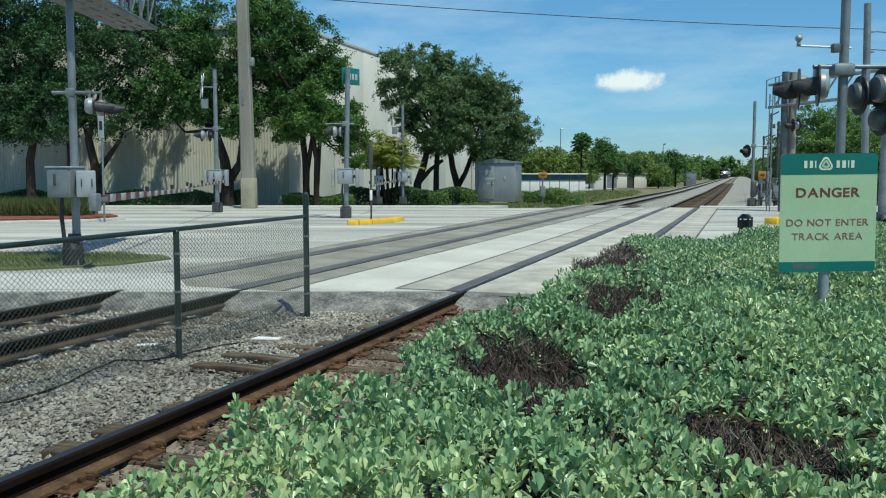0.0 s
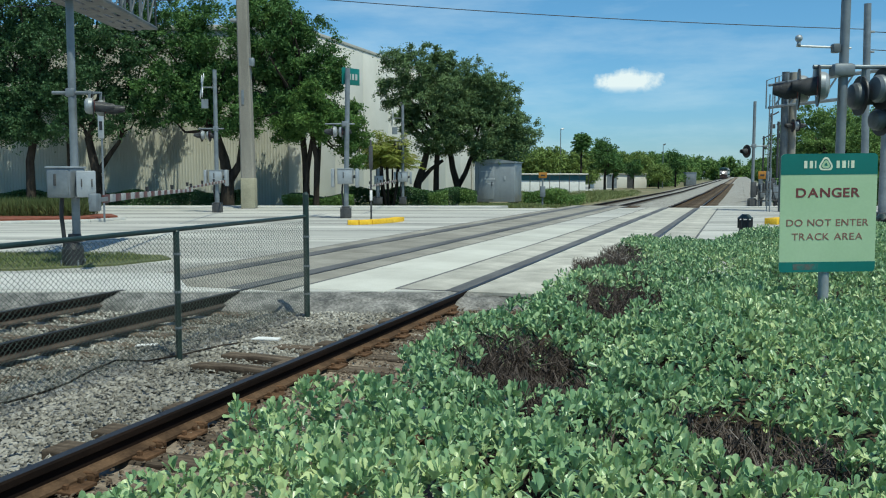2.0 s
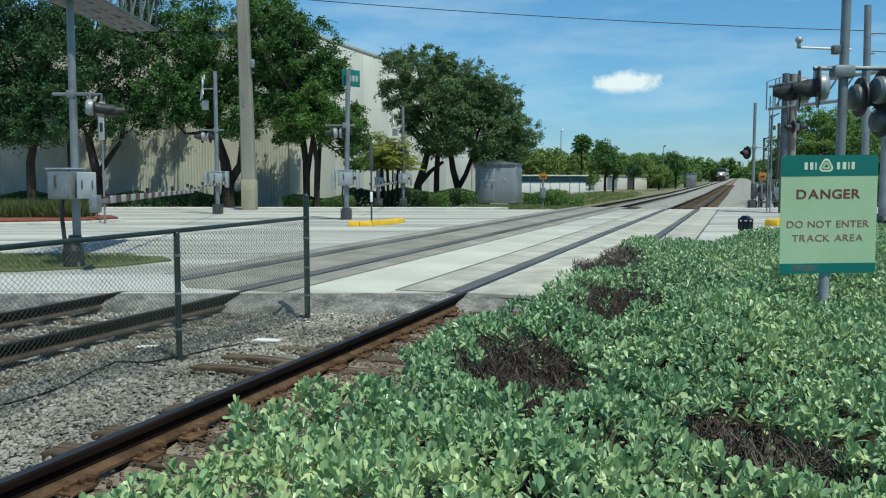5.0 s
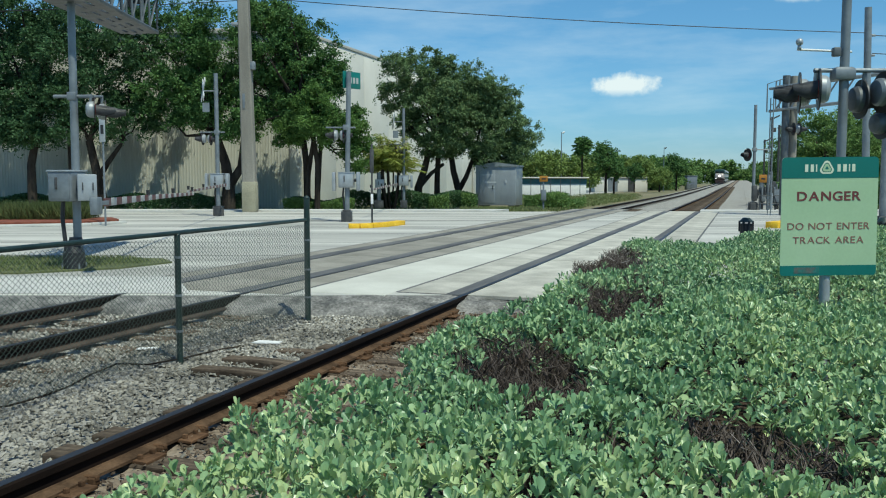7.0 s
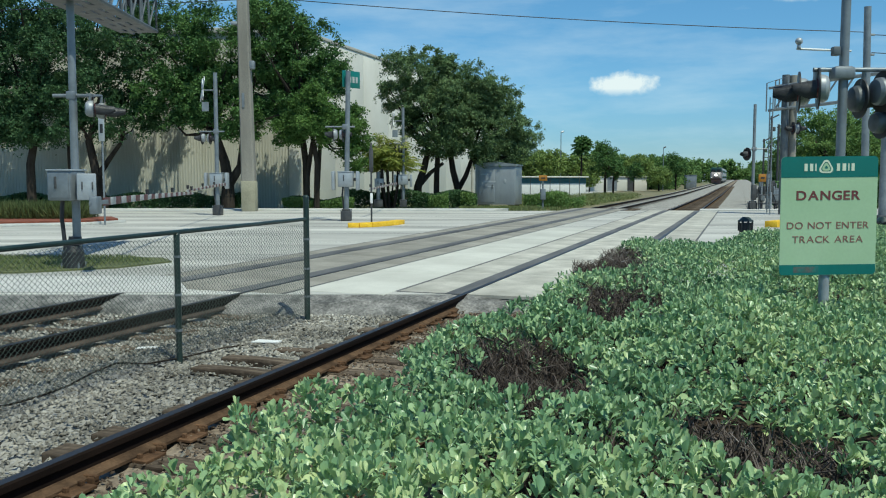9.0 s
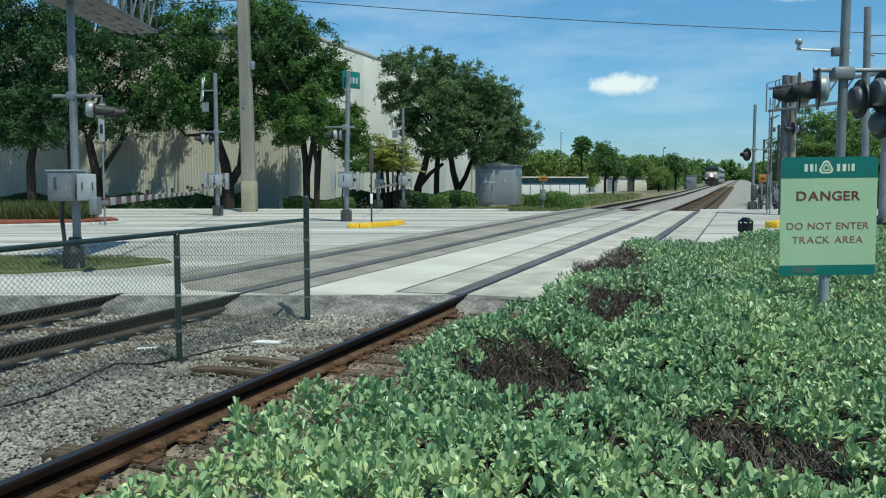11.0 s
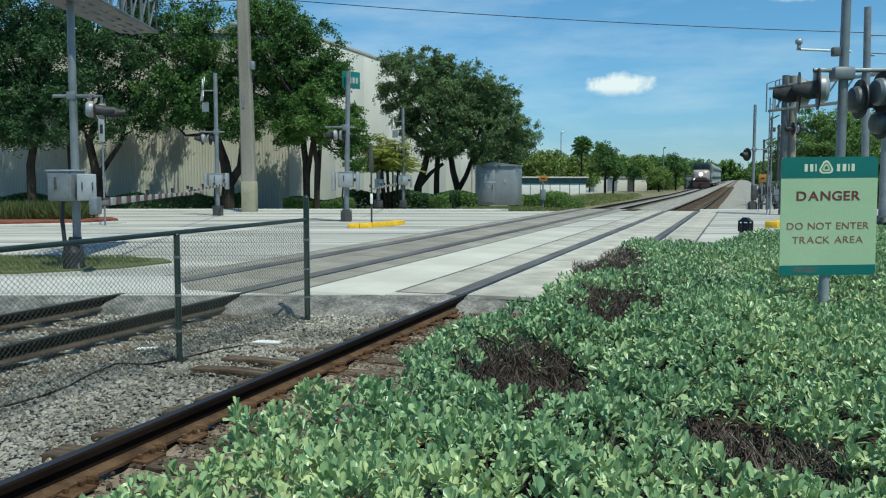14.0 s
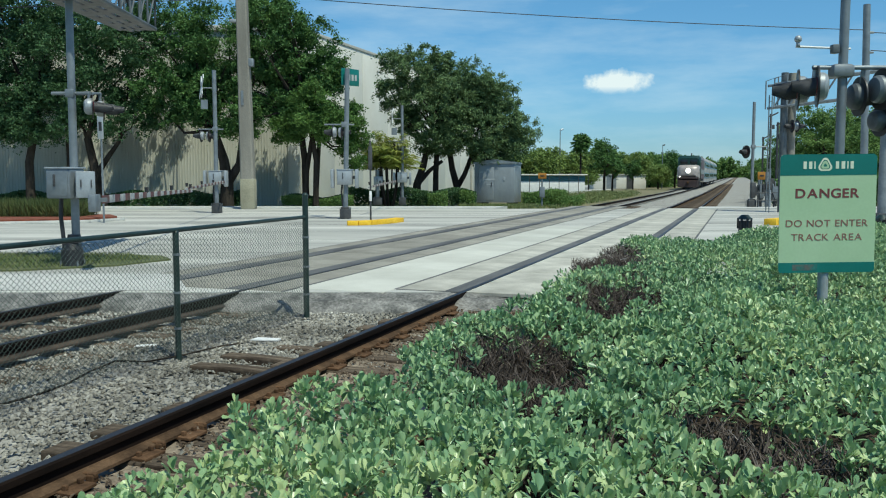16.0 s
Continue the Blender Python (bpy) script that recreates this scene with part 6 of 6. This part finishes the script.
sp, fl, mu = n.new("ShaderNodeSeparateXYZ"), n.new("ShaderNodeMapRange"), n.new("ShaderNodeMath")
fl.inputs["From Min"].default_value, fl.inputs["From Max"].default_value = -46, -16
mu.operation = "MULTIPLY"
l.new(tc.outputs["Object"], sp.inputs["Vector"])
l.new(sp.outputs["Z"], fl.inputs["Value"])
l.new(fl.outputs["Result"], mu.inputs[0])
l.new(rp.outputs["Result"], mu.inputs[1])
l.new(mu.outputs["Value"], mx.inputs["Fac"])
l.new(tp.outputs["BSDF"], mx.inputs[1])
l.new(em.outputs["Emission"], mx.inputs[2])
l.new(mx.outputs["Shader"], n["Material Output"].inputs["Surface"])
m.surface_render_method = "BLENDED"
bm = bmesh.new()
bm.faces.new([bm.verts.new(p) for p in ((-300, 0, -100), (300, 0, -100), (300, 0, 100), (-300, 0, 100))])
bm2 = bm.copy()
high_cloud = part("cloud_backdrop", bm2, m, None, "thin white cloud high in the blue sky", "structure")
cloud = part("cloud_backdrop", bm, m, None, "small white fair-weather cloud in the blue sky", "structure")


# ---- train ----
def bogie(t, y, name="bogie"):
    b = part(name, box(bmesh.new(), (0, y, 0.62), (2.3, 3.0, 0.35), 0.05), DARKSTEEL, t)
    for dy in (-1.1, 1.1):
        for x in (-0.75, 0.75):
            part("wheel", rod(bmesh.new(), (x - 0.06, y + dy, 0.5), (x + 0.06, y + dy, 0.5), 0.49, seg=20), DARKSTEEL, b)


def hull(bm, sections):
    """A skin over cross sections (y, outline of (x, z))."""
    rings = [[bm.verts.new((x, y, z)) for x, z in o] for y, o in sections]
    n = len(rings[0])
    for a, b in zip(rings, rings[1:]):
        for k in range(n):
            bm.faces.new((a[k], a[(k + 1) % n], b[(k + 1) % n], b[k]))
    bm.faces.new(rings[0])
    bm.faces.new(rings[-1][::-1])
    bmesh.ops.recalc_face_normals(bm, faces=bm.faces[:])
    return bm


def body_outline(w, z0, z1, r=0.35):
    return [(-w, z0), (w, z0), (w, z1 - r), (w - r * 0.35, z1 - r * 0.3), (w - r, z1), (-w + r, z1), (-w + r * 0.35, z1 - r * 0.3), (-w, z1 - r)]


def locomotive():
    t = thing("locomotive", "silver-nosed diesel locomotive with dark green cab roof and lit headlight", "locomotive")
    part("body", hull(bmesh.new(), [(4.2, body_outline(1.55, 1.35, 4.55)), (17.0, body_outline(1.55, 1.35, 4.55))]), LOCOMAROON, t, "plum-grey engine hood")
    cab = part("cab", hull(bmesh.new(), [(1.55, body_outline(1.5, 2.75, 4.35, 0.5)), (2.1, body_outline(1.57, 2.5, 4.7, 0.45)), (4.2, body_outline(1.58, 1.35, 4.75, 0.4))]), LOCOGREEN, t, "dark green cab")
    nose = part("nose", hull(bmesh.new(), [(0.0, body_outline(0.8, 1.95, 2.75, 0.35)), (0.12, body_outline(1.15, 1.75, 2.98, 0.5)), (0.4, body_outline(1.42, 1.6, 3.2, 0.55)), (0.9, body_outline(1.55, 1.5, 3.32, 0.5)), (1.7, body_outline(1.57, 1.45, 3.36, 0.4))]), NOSEPAINT, t, "silver-beige rounded nose")
    for x in (-0.68, 0.68):
        part("windshield", box(bmesh.new(), (x, 1.56, 3.82), (1.0, 0.16, 0.6), 0.04), DARKGLASS, cab, "dark windshield pane")
    for x in (-1.58, 1.58):
        part("side_window", box(bmesh.new(), (x, 3.1, 3.7), (0.04, 1.1, 0.6), 0.02), DARKGLASS, cab)
        part("stripe", box(bmesh.new(), (x * 0.995, 10.5, 2.4), (0.05, 12.5, 0.7)), SILVER, t, "silver side stripe")
    part("headlight", rod(bmesh.new(), (0.0, -0.1, 2.5), (0.0, 0.25, 2.5), 0.24, 0.26, 20), HEADLIGHT, nose, "bright white headlight")
    # added ring: carries the lamp's glare, not a part of the nose
    part("headlight_reflector", rod(bmesh.new(), (0.0, -0.08, 2.5), (0.0, 0.25, 2.5), 0.38, 0.4, 20), GLARERING, nose, "glowing ring that stands for the lamp's glare")
    for x in (-1.15, 1.15):
        part("ditch_light", rod(bmesh.new(), (x, -0.02, 1.62), (x, 0.35, 1.62), 0.1, seg=14), DITCHLIGHT if x < 0 else SILVER, nose)
    part("anticlimber", box(bmesh.new(), (0, 0.25, 1.45), (2.9, 0.9, 0.25), 0.05), PILOTPAINT, t)
    part("pilot", hull(bmesh.new(), [(-0.25, [(-1.2, 0.15), (1.2, 0.15), (1.3, 1.1), (-1.3, 1.1)]), (0.5, [(-1.45, 0.25), (1.45, 0.25), (1.5, 1.4), (-1.5, 1.4)])]), PILOTPAINT, t, "dark maroon snowplough pilot")
    part("coupler", box(bmesh.new(), (0, -0.35, 0.85), (0.3, 0.7, 0.3), 0.05), RUST, t)
    part("frame", box(bmesh.new(), (0, 8.6, 1.2), (2.9, 16.6, 0.4), 0.04), DARKSTEEL, t)
    part("fuel_tank", box(bmesh.new(), (0, 8.6, 0.75), (2.5, 4.5, 0.8), 0.1), DARKSTEEL, t)
    for x in (-1.5, 1.5):
        part("handrail", tube(bmesh.new(), [(x, 0.2, 1.3), (x, 0.15, 2.3), (x * 1.02, 1.6, 2.4)], 0.03, 0.03, 6), SILVER, t)
    for y in (6.5, 9.0, 12.5, 14.8):
        part("roof_fan", rod(bmesh.new(), (0, y, 4.5), (0, y, 4.78), 0.62, 0.6, 16), DARKSTEEL, t)
    part("horn", rod(bmesh.new(), (0.3, 2.6, 4.7), (0.3, 2.2, 4.95), 0.06, 0.12, 8), DARKSTEEL, cab)
    bogie(t, 3.2)
    bogie(t, 14.0)
    return t


def coach():
    t = thing("passenger_coach", "bi-level dull white passenger coach with blue-grey window bands", "railway coach", "passenger coaches")
    part("body", hull(bmesh.new(), [(0.3, body_outline(1.5, 0.75, 4.85, 0.55)), (25.6, body_outline(1.5, 0.75, 4.85, 0.55))]), SIGNGREY, t, "dull white bi-level car body")
    for side in (-1.51, 1.51):
        for z in (1.85, 3.65):
            band = part("window_band", box(bmesh.new(), (side, 13, z), (0.03, 23.5, 1.0)), COACHBLUE, t, "blue window band")
            for i in range(11):
                part("window", box(bmesh.new(), (side * 1.008, 2.6 + i * 2.08, z), (0.03, 1.4, 0.58), 0.008), DARKGLASS, band)
        part("door", box(bmesh.new(), (side * 1.004, 13, 2.0), (0.04, 1.6, 2.1), 0.01), STAINLESS, t)
    part("end_door", box(bmesh.new(), (0, 0.28, 2.4), (0.9, 0.06, 2.0), 0.02), DARKSTEEL, t)
    part("roof", box(bmesh.new(), (0, 13, 4.83), (1.9, 25, 0.12), 0.05), STAINLESS, t)
    bogie(t, 3.4)
    bogie(t, 22.4)
    return t


engine = locomotive()
coaches = [coach()]
coaches += [copy_thing(coaches[0], Matrix()) for _ in range(2)]
RUN = [(0, 390), (2, 362), (4, 333), (6, 302), (8, 269), (10, 232), (11, 213), (12, 194), (13, 176), (14, 157), (14.5, 148), (15, 139), (16, 121.7)]


def motions():
    """The train on the far track, and the slow drift of the cloud."""
    for ob, back in [(engine, 0.0)] + [(c, 17.6 + 26.2 * i) for i, c in enumerate(coaches)]:
        rows = [(t, (s - 2.31) / 0.9443 + back) for t, s in RUN]
        walk(ob, [(t, TRACK @ pose(track_far, s, climb(s))) for t, s in rows])
    rng = random.Random(8)
    for ob in [o for o in bpy.data.objects if o.name.startswith("crown") and o.parent and o.parent.name.startswith("oak_tree")]:
        walk(ob, [(k, pose(0, 0, 0, rng.uniform(-0.5, 0.5), rng.uniform(-0.7, 0.7), rng.uniform(-0.8, 0.8))) for k in range(17)])
    walk(high_cloud, [(0, pose(1240, 3000, 660)), (16, pose(1200, 3000, 660))])
    walk(cloud, [(0, pose(640, 3000, 337)), (8, pose(621, 3000, 337)), (16, pose(601, 3000, 337))])


motions()
